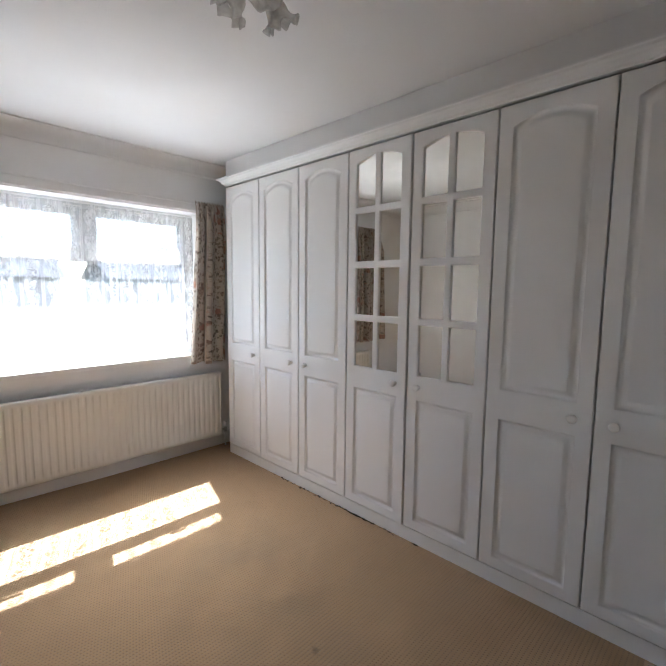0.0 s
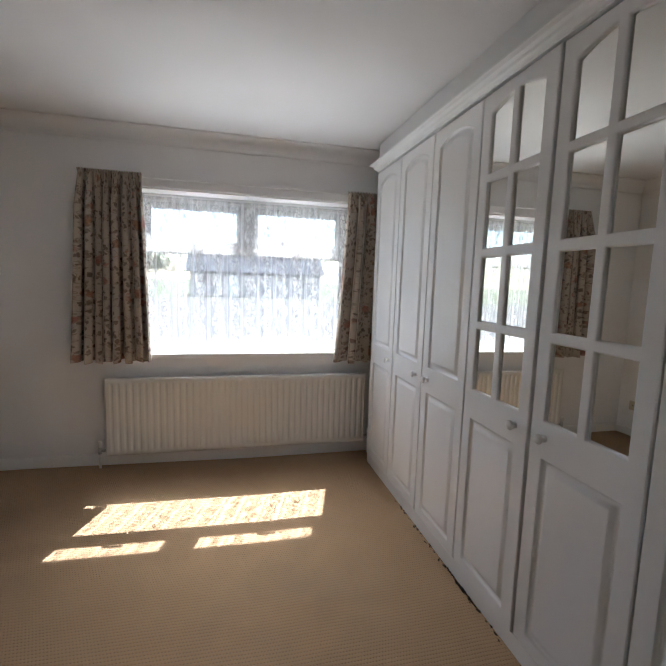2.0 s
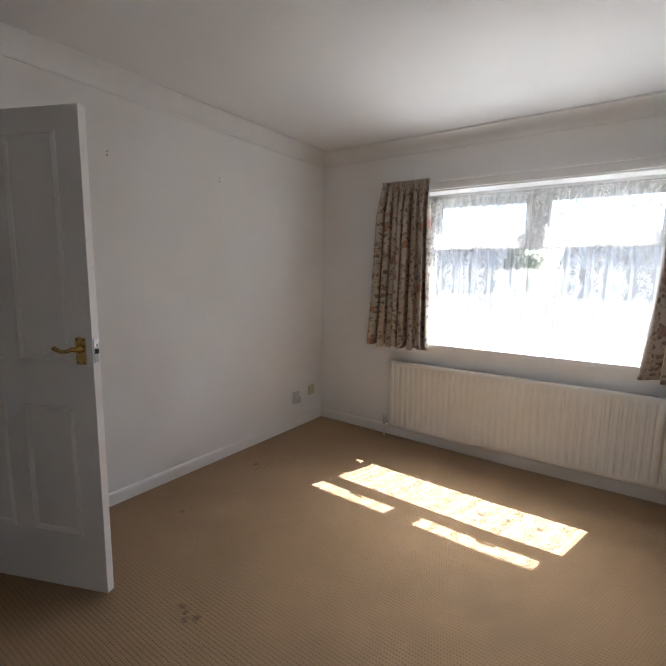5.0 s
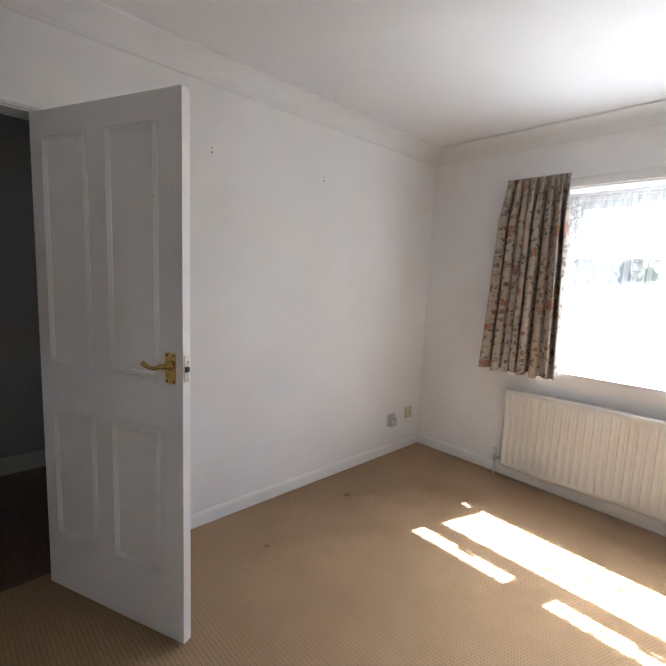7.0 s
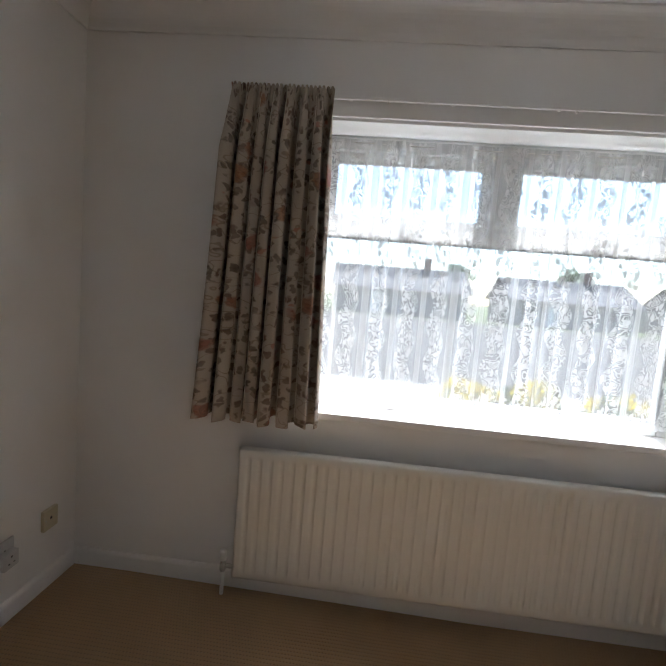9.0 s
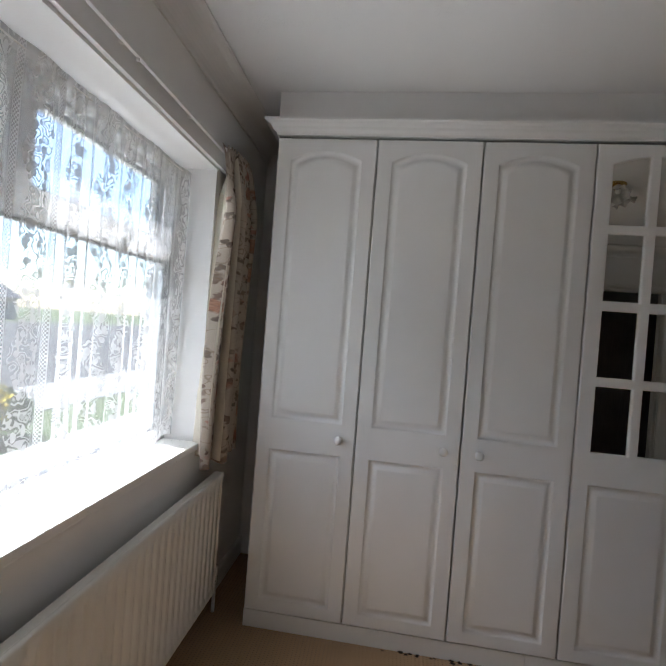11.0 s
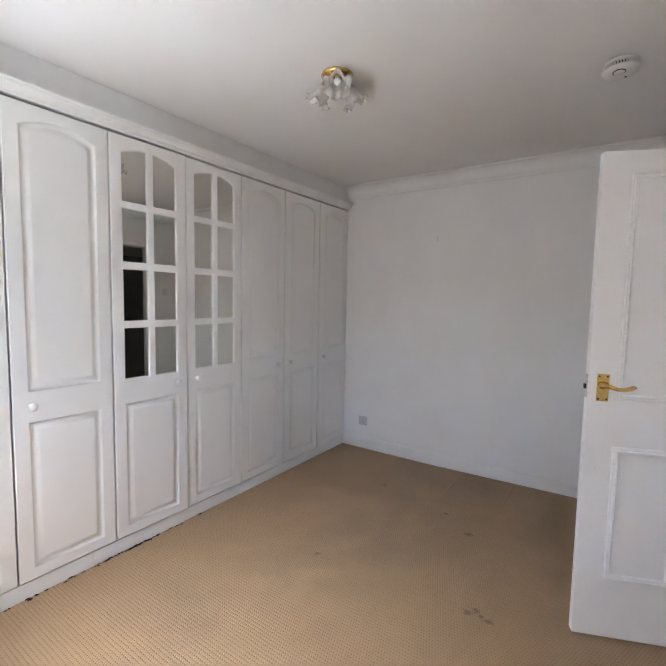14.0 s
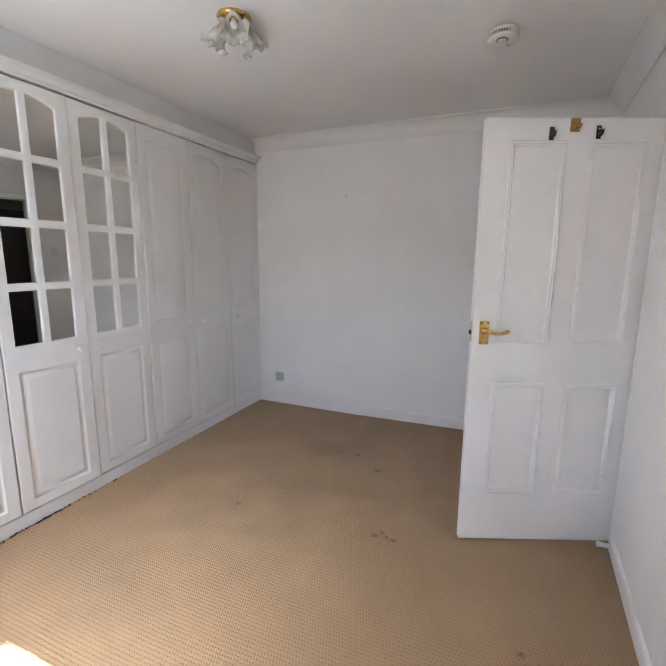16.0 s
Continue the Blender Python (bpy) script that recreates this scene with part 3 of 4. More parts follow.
part("hanging_wire", tube([(L0 - 0.01, 4.02, LZ1 - 0.012), (1.88, 4.02, LZ1 - 0.02), (L1 + 0.01, 4.02, LZ1 - 0.012)], [0.0025] * 3, 8), M_PLASTIC, net)


def curtain(name, label, top, bottom, za, zb, folds, seed, spread, tuck=0.0):
    """A short pencil-pleated curtain; top and bottom are its x limits there."""
    rnd = random.Random(seed)
    shifts = [rnd.uniform(-0.9, 0.9) for _ in range(6)]

    def spot(s, t):
        wander = 2.0 * shifts[0] * math.sin(5 * s + 1) + 1.6 * shifts[1] * math.sin(11 * s + 2) + 0.5 * shifts[2] * math.sin(4 * t + 7 * s)
        ph = 2 * math.pi * folds * s + wander
        grow = min(1.0, (1 - t) * 5.0)
        deep = (0.010 + 0.066 * grow) * (0.7 + 0.45 * math.sin(13 * s + shifts[3] * 4))
        pencil = 0.006 * math.sin(2 * math.pi * folds * 3.5 * s) * max(0.0, 1 - grow * 1.3)
        xa = top[0] + (bottom[0] - top[0]) * (1 - t) ** 1.3
        xb = top[1] + (bottom[1] - top[1]) * (1 - t) ** 1.3
        x = xa + (xb - xa) * s - 0.21 * (xb - xa) / folds * math.sin(2 * ph) * grow
        edge = 0.012 * math.sin(ph * 0.7 + shifts[4]) * max(0, 1 - 5 * t) + 0.008 * math.sin(2 * math.pi * folds * 3.5 * s + 1) * max(0, 8 * t - 7)
        pleat = math.sin(ph) + 0.18 * math.sin(2 * ph + 3 * s)
        return x, 3.818 + tuck * math.exp(-s * 5) - deep * pleat * (1 if grow > 0 else 0.5) + pencil + 0.008 * shifts[5] * (1 - t), za + (zb - za) * t + edge

    cloth_w = (top[1] - top[0]) * spread
    ob = thing(name, label, "curtain", "curtains at the window")
    body = part("cloth", hung_cloth(cloth_w, zb - za, 150, 40, spot, lambda s: cloth_w * s + seed), M_FLORAL, ob)
    mod = body.modifiers.new("thickness", "SOLIDIFY")
    mod.thickness = 0.003
    lining = part("lining", hung_cloth(cloth_w, zb - za, 90, 12, lambda s, t: (lambda q: (q[0] - 0.004, q[1] + 0.008, q[2] + 0.012))(spot(0.06 + s * 0.88, min(t, 0.97))), lambda s: cloth_w * s), M_LINING, ob, "cream cotton lining")
    for k in range(9):
        s = (k + 0.5) / 9
        p = spot(s, 0.95)
        part("glider", boxes(((p[0] - 0.004, 3.842, 2.094), (p[0] + 0.004, 3.852, 2.112)), bevel=0.002), M_PLASTIC, ob, "white plastic glider")
    return ob


M_LINING = painted("cotton_lining", (0.70, 0.65, 0.55), 0.9, 300.0, 0.0003, 0.2, 0.05)
curtain("curtain", "short floral cotton curtain, drawn open beside the radiator", (0.735, 1.140), (0.672, 1.172), 0.795, 2.125, 7, 3, 2.3)
curtain("curtain", "short floral cotton curtain bunched against the wardrobe end", (2.650, 2.890), (2.572, 2.880), 0.775, 2.125, 3, 8, 1.9, 0.045)

rail = thing("curtain_track", "white curtain track on a painted batten above the window", "curtain rail")
part("batten", boxes(((0.70, Y_WALL - 0.016, 2.052), (2.96, Y_WALL, 2.128)), bevel=0.002), M_WALL, rail)
part("track", boxes(((0.72, 3.866, 2.108), (2.94, 3.878, 2.120)), bevel=0.0025), M_WALL, rail)
for k in range(6):
    xk = 0.8 + k * 0.4
    part("bracket", boxes(((xk - 0.006, 3.8785, 2.108), (xk + 0.006, Y_WALL - 0.0165, 2.120)), bevel=0.001), M_WALL, rail)
for xk in (1.35, 2.06):
    part("glider", boxes(((xk - 0.004, 3.868, 2.098), (xk + 0.004, 3.876, 2.1075)), bevel=0.002), M_PLASTIC, rail)

# ---------------------------------------------------------------- radiator
R0, R1, RZ0, RZ1, RY = 0.858, 2.848, 0.083, 0.668, 3.822
radiator = thing("radiator", "long cream enamelled panel radiator under the window", "radiator")


def ribbed_panel():
    bm = bmesh.new()
    n = 42
    pitch = (R1 - R0 - 0.02) / n
    xs = []
    for k in range(n):
        a = R0 + 0.01 + k * pitch
        xs += [(a + pitch * f, d) for f, d in ((0.0, 0.0), (0.12, 0.0003), (0.30, 0.0), (0.50, 0.0012), (0.57, 0.007), (0.63, 0.009), (0.84, 0.009), (0.90, 0.007), (0.97, 0.0012))]
    xs.append((R1 - 0.01, 0.0))
    zs = [(RZ0, 0.007), (RZ0 + 0.012, 0.0), (RZ0 + 0.038, 0.0), (RZ0 + 0.052, None), (RZ1 - 0.052, None), (RZ1 - 0.038, 0.0), (RZ1 - 0.010, 0.0), (RZ1, 0.008)]
    grid = [[bm.verts.new((x, RY + (d if e is None else e), z)) for x, d in [(R0, 0.006)] + xs + [(R1, 0.006)]] for z, e in zs]
    for a, b in zip(grid, grid[1:]):
        for k in range(len(a) - 1):
            bm.faces.new((a[k], a[k + 1], b[k + 1], b[k])).smooth = True
    bmesh.ops.recalc_face_normals(bm, faces=bm.faces)
    bmesh.ops.solidify(bm, geom=bm.faces[:], thickness=-0.010)
    bmesh.ops.recalc_face_normals(bm, faces=bm.faces)
    return bm


part("front_panel", ribbed_panel(), M_RAD, radiator)
part("top_edge", boxes(((R0 + 0.004, RY + 0.012, RZ1 - 0.012), (R1 - 0.004, RY + 0.04, RZ1 - 0.002)), bevel=0.003), M_RAD, radiator)
part("bottom_edge", boxes(((R0 + 0.004, RY + 0.012, RZ0 + 0.002), (R1 - 0.004, RY + 0.034, RZ0 + 0.014)), bevel=0.003), M_RAD, radiator)
part("back_panel", boxes(((R0 + 0.006, RY + 0.030, RZ0 + 0.006), (R1 - 0.006, RY + 0.042, RZ1 - 0.013)), bevel=0.003), M_RAD, radiator)
for xk in (R0 + 0.25, R1 - 0.25):
    part("wall_bracket", boxes(((xk - 0.02, RY + 0.0425, RZ0 + 0.06), (xk + 0.02, Y_WALL - 0.001, RZ1 - 0.06)), bevel=0.002), M_STEEL, radiator)
for xk, s in ((R0 - 0.045, 1), (R1 + 0.04, -1)):
    valve = part("valve", lathe([(0.012, 0.10), (0.014, 0.105), (0.014, 0.135), (0.010, 0.14), (0.012, 0.145), (0.012, 0.150)], 14), M_STEEL, radiator, "chrome radiator valve")
    valve.location = (xk, RY + 0.02, 0.0)
    cap = part("valve_cap", lathe([(0.011, 0.150), (0.015, 0.153), (0.015, 0.190), (0.012, 0.196), (0.0, 0.197)], 14), M_PLASTIC, radiator, "white plastic valve cap")
    cap.location = (xk, RY + 0.02, 0.0)
    part("tail", tube([(xk, RY + 0.02, 0.125), (xk + s * 0.03, RY + 0.02, 0.125), (xk + s * 0.055, RY + 0.02, 0.125)], [0.010, 0.010, 0.008], 12), M_STEEL, radiator)
    part("pipe", tube([(xk, RY + 0.02, -0.035), (xk, RY + 0.02, 0.10)], [0.0085, 0.0085], 12), M_PLASTIC, radiator, "white painted pipe")

# ---------------------------------------------------------------- fitted wardrobes
PITCH = 0.459
W_END = 8 * PITCH
DZ0, DZ1 = 0.056, 2.236


def outline(ya, yb, za, zb, rise, inset, n=14):
    """A panel's outline, counted round, with an arched top that rises by rise; inset moves it inwards."""
    a, b, lo, hi = ya + inset, yb - inset, za + inset, zb - inset
    pts = [(a, lo), (b, lo)]
    for k in range(n + 1):
        s = 1 - 2 * k / n
        pts.append((a + (b - a) * (1 + s) / 2, hi + rise * (1 - s * s)))
    return pts


def slanted(ya, yb, za, za_top, zb_top, inset, n=6, mid=0.0):
    a, b, lo = ya + inset, yb - inset, za + inset
    pts = [(a, lo), (b, lo)]
    for k in range(n + 1):
        s = k / n
        pts.append((b + (a - b) * s, zb_top + (za_top - zb_top) * s + mid * 4 * s * (1 - s) - inset))
    return pts


def door_panel(width, holes, through_holes):
    """A door slab, front towards -x at x = 0, 20 mm thick. holes: functions inset -> outline of a routed panel;
    through_holes: the same for openings cut right through."""
    bm = bmesh.new()
    r = 0.004
    rect = lambda i: [(i, DZ0 + i), (width - i, DZ0 + i), (width - i, DZ1 - i), (i, DZ1 - i)]
    loop_of = lambda pts, x: [bm.verts.new((x, y, z)) for y, z in pts]

    def edges(loop):
        return [bm.edges.get((loop[k], loop[(k + 1) % len(loop)])) or bm.edges.new((loop[k], loop[(k + 1) % len(loop)])) for k in range(len(loop))]

    def bridge(a, b, smooth=False):
        for k in range(len(a)):
            j = (k + 1) % len(a)
            bm.faces.new((a[k], a[j], b[j], b[k])).smooth = smooth

    outer = loop_of(rect(r), 0.0)
    side = loop_of(rect(0.0), r)
    back = loop_of(rect(0.0), 0.02)
    bridge(outer, side), bridge(side, back)
    front_edges, back_edges = edges(outer), edges(back)
    for hole in holes:
        loops = [loop_of(hole(i), x) for i, x in ((0.0, 0.0), (0.004, 0.008), (0.010, 0.012), (0.019, 0.012), (0.026, 0.0085), (0.034, 0.003), (0.043, 0.001))]
        front_edges += edges(loops[0])
        for a, b in zip(loops, loops[1:]):
            bridge(a, b, True)
        bm.faces.new(loops[-1])
    for hole in through_holes:
        loops = [loop_of(hole(i), x) for i, x in ((-0.007, 0.0), (-0.003, 0.0015), (0.0, 0.006), (0.0, 0.02))]
        front_edges += edges(loops[0])
        back_edges += edges(loops[-1])
        for a, b in zip(loops, loops[1:]):
            bridge(a, b, True)
    bmesh.ops.triangle_fill(bm, edges=front_edges, use_beauty=True)
    bmesh.ops.triangle_fill(bm, edges=back_edges, use_beauty=True)
    bmesh.ops.recalc_face_normals(bm, faces=bm.faces)
    return bm


DW = PITCH - 0.007
lower = lambda i: outline(0.062, DW - 0.062, 0.108, 0.808, 0.0, i, 2)
upper = lambda i: outline(0.062, DW - 0.062, 0.950, 2.138, 0.042, i)
MZ = ((0.945, 1.222), (1.262, 1.540), (1.582, 1.862))
MC = ((0.064, 0.207), (0.246, DW - 0.064))
panes = [(lambda i, c=c, r=r: outline(*c, *r, 0.0, i, 2)) for c in MC for r in MZ]
panes += [(lambda i: slanted(*MC[0], 1.900, 2.148, 2.184, i, 6, 0.006)), (lambda i: slanted(*MC[1], 1.900, 2.184, 2.148, i, 6, 0.006))]
PLAIN = mesh_of("wardrobe_door", door_panel(DW, [lower, upper], []), M_FOIL)
GLAZED = mesh_of("mirror_door", door_panel(DW, [lower], panes), M_FOIL)
MIRRORS = []
for c in MC:
    for r in MZ:
        MIRRORS.append(mesh_of("mirror_pane", boxes(((0.0125, c[0] - 0.003, r[0] - 0.003), (0.0165, c[1] + 0.003, r[1] + 0.003))), M_MIRROR))


def top_pane(k):
    bm = bmesh.new()
    pts = panes[6 + k](-0.003)
    rows = [[bm.verts.new((x, y, z)) for y, z in pts] for x in (0.0125, 0.0165)]
    for a in range(len(pts)):
        b = (a + 1) % len(pts)
        bm.faces.new((rows[0][a], rows[0][b], rows[1][b], rows[1][a]))
    bm.faces.new(rows[0]), bm.faces.new(rows[1])
    bmesh.ops.recalc_face_normals(bm, faces=bm.faces)
    return bm


MIRRORS += [mesh_of("mirror_pane", top_pane(k), M_MIRROR) for k in (0, 1)]
knob_bm = lathe([(0.0, 0.0355), (0.009, 0.0345), (0.016, 0.032), (0.0195, 0.027), (0.0185, 0.021), (0.011, 0.016), (0.0085, 0.011), (0.0125, 0.004), (0.014, 0.0), (0.0, 0.0)], 18)
bmesh.ops.transform(knob_bm, matrix=pose(0, 0, 0, 0, -90, 0), verts=knob_bm.verts)
KNOB = mesh_of("knob", knob_bm, M_FOIL)
WARDROBES = (
    # doors from the back wall on: index, knob side (1: towards the window), ajar in degrees
    ("narrow white fitted wardrobe with one arched panel door", ((0, 1),), False),
    ("white fitted wardrobe with two arched panel doors", ((1, 1), (2, 0)), False),
    ("white fitted wardrobe with two mirrored lattice doors", ((3, 1), (4, 0)), True),
    ("white fitted wardrobe with two arched panel doors near the window", ((5, 1), (6, 0)), False),
    ("narrow white fitted wardrobe with one door at the window end", ((7, 0),), False),
)
for label, doors, glazed in WARDROBES:
    ya, yb = doors[0][0] * PITCH, (doors[-1][0] + 1) * PITCH
    unit = thing("wardrobe", label, "wardrobe", "fitted wardrobes along one wall", pose(X_FRONT, ya, 0))
    w = yb - ya
    part("body", boxes(((0.026, 0.001, 0.05), (0.59, 0.018, 2.243)), ((0.026, w - 0.018, 0.05), (0.59, w - 0.001, 2.243)), ((0.026, 0.018, 2.22), (0.59, w - 0.018, 2.243)),
                       ((0.026, 0.018, 0.05), (0.59, w - 0.018, 0.07)), ((0.57, 0.018, 0.07), (0.59, w - 0.018, 2.22)), bevel=0.001), M_FOIL, unit)
    for index, knob_side in doors:
        leaf = new("door", GLAZED if glazed else PLAIN)
        leaf.parent = unit
        ajar = -0.9 if index == 4 else 0.0
        leaf.matrix_basis = pose(0.0, (index + 1) * PITCH - 0.0035 - ya, 0.0, 0, 0, ajar) @ pose(0, -DW, 0)
        k = new("knob", KNOB)
        k.parent = leaf
        k.location = (0.0, DW - 0.072 if knob_side else 0.072, 0.884)
        if glazed:
            tagged(leaf, "door with eight small mirror panes")
            for me in MIRRORS:
                glass = new("mirror", me)
                glass.parent = leaf
solid("wardrobe_plinth", boxes(((X_FRONT + 0.006, 0.0, -0.035), (X_FRONT + 0.024, 2.4185, 0.050)), ((X_FRONT + 0.0065, 2.4200, -0.035), (X_FRONT + 0.024, W_END, 0.050)), ((X_FRONT + 0.024, W_END - 0.018, -0.035), (X_RIGHT, W_END, 0.049)), bevel=0.002), M_FOIL, "white plinth under the wardrobes", "plinth")
crown = [(-0.02, 2.248), (0.004, 2.248), (0.006, 2.256), (0.016, 2.262), (0.022, 2.268), (0.026, 2.278), (0.036, 2.288), (0.050, 2.293), (0.054, 2.298), (0.054, 2.306), (-0.02, 2.306)]
solid("wardrobe_cornice", sweep(crown, [lambda o: (X_FRONT - o, 0.002), lambda o: (X_FRONT - o, W_END + o), lambda o: (X_RIGHT, W_END + o)]), M_FOIL, "white moulded cornice along the wardrobe tops", "cornice")
solid("bulkhead", boxes(((X_FRONT + 0.008, 0.0, 2.3065), (X_RIGHT, W_END + 0.004, Z_CEIL))), M_COVE, "white boxed-in strip above the wardrobes", "bulkhead")

# crumbs of black grit along the plinth
grit = bmesh.new()
rnd = random.Random(5)
for _ in range(95):
    y = rnd.choice((rnd.uniform(1.7, 3.1), rnd.gauss(2.45, 0.2), rnd.gauss(2.2, 0.05)))
    s = rnd.uniform(0.002, 0.006)
    tmp = bmesh.new()
    bmesh.ops.create_icosphere(tmp, subdivisions=1, radius=s)
    for v in tmp.verts:
        v.co += Vector([rnd.uniform(-0.4, 0.4) * s for _ in range(3)])
    absorb(grit, tmp, pose(X_FRONT + 0.003 - abs(rnd.gauss(0, 0.007)), min(max(y, 1.2), 3.3), s * 0.5 - 0.028) @ Matrix.Diagonal((1, rnd.uniform(1, 3), 0.7, 1)))
solid("grit", grit, M_GRIT, "black crumbs of underlay along the plinth", "debris", "stuff")

# ---------------------------------------------------------------- the open door
LEAF = 0.766
door = tagged(new("door_1"), "white four-panel door standing open into the room", "door", "", "structure")
door.matrix_basis = pose(-0.003, 1.202, 0.0, 0, 0, 22.3)
# the leaf runs along +x from its hinges; its room face is y = 0, the hall face y = -0.04
part("leaf", boxes(((0.003, -0.036, 0.012), (LEAF, 0.0, 1.993)), bevel=0.002), M_GLOSS, door)


def bead(xa, xb, za, zb, y, out):
    """A mitred planted moulding round a panel."""
    bm = bmesh.new()
    prof = [(0.0, 0.0), (0.0, 0.006), (0.006, 0.009), (0.011, 0.005), (0.016, 0.008), (0.022, 0.004), (0.024, 0.0)]
    loops = [[bm.verts.new((x, y + out * d, z)) for x, z in ((xa + i, za + i), (xb - i, za + i), (xb - i, zb - i), (xa + i, zb - i))] for i, d in prof]
    for a, b in zip(loops, loops[1:]):
        for k in range(4):
            bm.faces.new((a[k], a[(k + 1) % 4], b[(k + 1) % 4], b[k]))
    bmesh.ops.recalc_face_normals(bm, faces=bm.faces)
    return bm


for xa, xb in ((0.078, 0.322), (0.418, 0.662)):
    for za, zb in ((0.268, 0.828), (1.020, 1.902)):
        part("panel_moulding", bead(xa, xb, za, zb, 0.0002, 1), M_GLOSS, door)
        part("panel_moulding", bead(xa, xb, za, zb, -0.0362, -1), M_GLOSS, door)


def lever(y, out):
    """A brass scroll lever on a plate, for one face."""
    hx, hz = LEAF - 0.052, 1.068
    plate = boxes(((hx - 0.022, min(y, y + out * 0.005), hz - 0.055), (hx + 0.022, max(y, y + out * 0.005), hz + 0.055)), bevel=0.002)
    ob = part("handle_plate", plate, M_BRASS, door, "polished brass lever handle plate")
    for dx in (-0.015, 0.015):
        for dz in (-0.046, 0.046):
            screw = lathe([(0.0, 0.0022), (0.003, 0.0018), (0.0042, 0.0)], 10)
            bmesh.ops.transform(screw, matrix=pose(hx + dx, y + out * 0.005, hz + dz, -90 * out, 0, 0), verts=screw.verts)
            part("screw", screw, M_DARKSCREW, ob)
    rose = lathe([(0.016, 0.0), (0.016, 0.004), (0.011, 0.008), (0.0095, 0.03), (0.0, 0.031)], 16)
    bmesh.ops.transform(rose, matrix=pose(hx, y + out * 0.005, hz + 0.01, -90 * out, 0, 0), verts=rose.verts)
    part("neck", rose, M_BRASS, ob)
    yy = y + out * 0.03
    pts = [(hx + 0.006, yy, hz + 0.012), (hx - 0.015, yy + out * 0.003, hz + 0.010), (hx - 0.04, yy + out * 0.004, hz + 0.001), (hx - 0.065, yy + out * 0.002, hz - 0.001),
           (hx - 0.088, yy, hz + 0.005), (hx - 0.100, yy, hz + 0.011), (hx - 0.108, yy, hz + 0.010)]
    part("lever", tube(pts, [0.009, 0.0095, 0.0075, 0.007, 0.0085, 0.0085, 0.004], 12), M_BRASS, ob)


M_DARKSCREW = metal("tarnished_screw", (0.12, 0.09, 0.05), 0.4)
lever(0.0, 1)
lever(-0.036, -1)
latch = part("latch_plate", boxes(((LEAF - 0.0005, -0.031, 1.022), (LEAF + 0.0022, -0.009, 1.118)), bevel=0.0006), M_STEEL, door, "zinc latch plate")
part("latch_bolt", boxes(((LEAF + 0.001, -0.027, 1.058), (LEAF + 0.010, -0.013, 1.078)), bevel=0.002), M_BLACK, latch)
for hz in (0.22, 1.0, 1.78):
    part("hinge", tube([(0.0, 0.006, hz - 0.045), (0.0, 0.006, hz + 0.045)], [0.006, 0.006], 10), M_STEEL, door, "painted steel hinge")

turned = door.matrix_basis


def black_hook(x, z, screw):
    ob = thing("coat_hook", "small black plastic hook on the door", "hook", "hooks on the door", turned @ pose(x, 0.0, z))
    part("plate", boxes(((-0.010, 0.0002, -0.028), (0.010, 0.005, 0.026)), bevel=0.003), M_BLACK, ob)
    part("prong", tube([(0, 0.004, -0.006), (0, 0.016, -0.016), (0, 0.028, -0.012), (0, 0.033, 0.004)], [0.006, 0.0065, 0.006, 0.005], 10), M_BLACK, ob)
    part("screw", lathe([(0.0, 0.001), (0.004, 0.0005), (0.0045, 0.0)], 10), M_STEEL if screw else M_BLACK, ob).matrix_basis = pose(0, 0.0055, 0.013, -90, 0, 0)


black_hook(0.489, 1.930, False)
black_hook(0.292, 1.936, True)
hook = thing("coat_hook", "brass hook on a varnished wooden block on the door", "hook", "hooks on the door", turned @ pose(0.394, 0.0, 1.962))
part("block", boxes(((-0.019, 0.0002, -0.026), (0.019, 0.011, 0.027)), bevel=0.003), M_HOOKWOOD, hook)
part("prong", tube([(-0.004, 0.010, -0.010), (-0.004, 0.022, -0.020), (-0.006, 0.034, -0.017), (-0.008, 0.038, -0.002)], [0.004, 0.0045, 0.004, 0.005], 10), M_BRASS, hook)

stop = thing("door_stop", "white plastic door stop on the skirting board", "door stop")
bm = lathe([(0.014, 0.0), (0.014, 0.004), (0.0115, 0.008), (0.0115, 0.040), (0.013, 0.045), (0.013, 0.058), (0.0, 0.060)], 16)
bmesh.ops.transform(bm, matrix=pose(x_left(1.31) + 0.0145, 1.31, 0.045, 0, 90, 0), verts=bm.verts)
part("peg", bm, M_PLASTIC, stop)

# ---------------------------------------------------------------- sockets, switch, nails


def plate(name, label, category, w, h, rim, m, material, slots=(), rocker=()):
    """A wall plate in its own xz plane, front towards -y."""
    ob = thing(name, label, category, "", m)
    part("backplate", boxes(((-w / 2, -rim, -h / 2), (w / 2, -0.0003, h / 2)), bevel=0.003), material, ob)
    for x, z, a, b in slots:
        part("slot", boxes(((x - a / 2, -rim - 0.0006, z - b / 2), (x + a / 2, -rim + 0.002, z + b / 2))), M_BLACK, ob)
    for x, z, a, b in rocker:
        part("rocker", boxes(((x - a / 2, -rim - 0.004, z - b / 2), (x + a / 2, -rim + 0.001, z + b / 2)), bevel=0.0015), material, ob)
    for x in (-w * 0.36, w * 0.36):
        tmp = lathe([(0.0, 0.0012), (0.003, 0.001), (0.0035, 0.0)], 10)
        bmesh.ops.transform(tmp, matrix=pose(x, -rim, 0, 90, 0, 0), verts=tmp.verts)
        part("screw", tmp, M_STEEL, ob)
    return ob


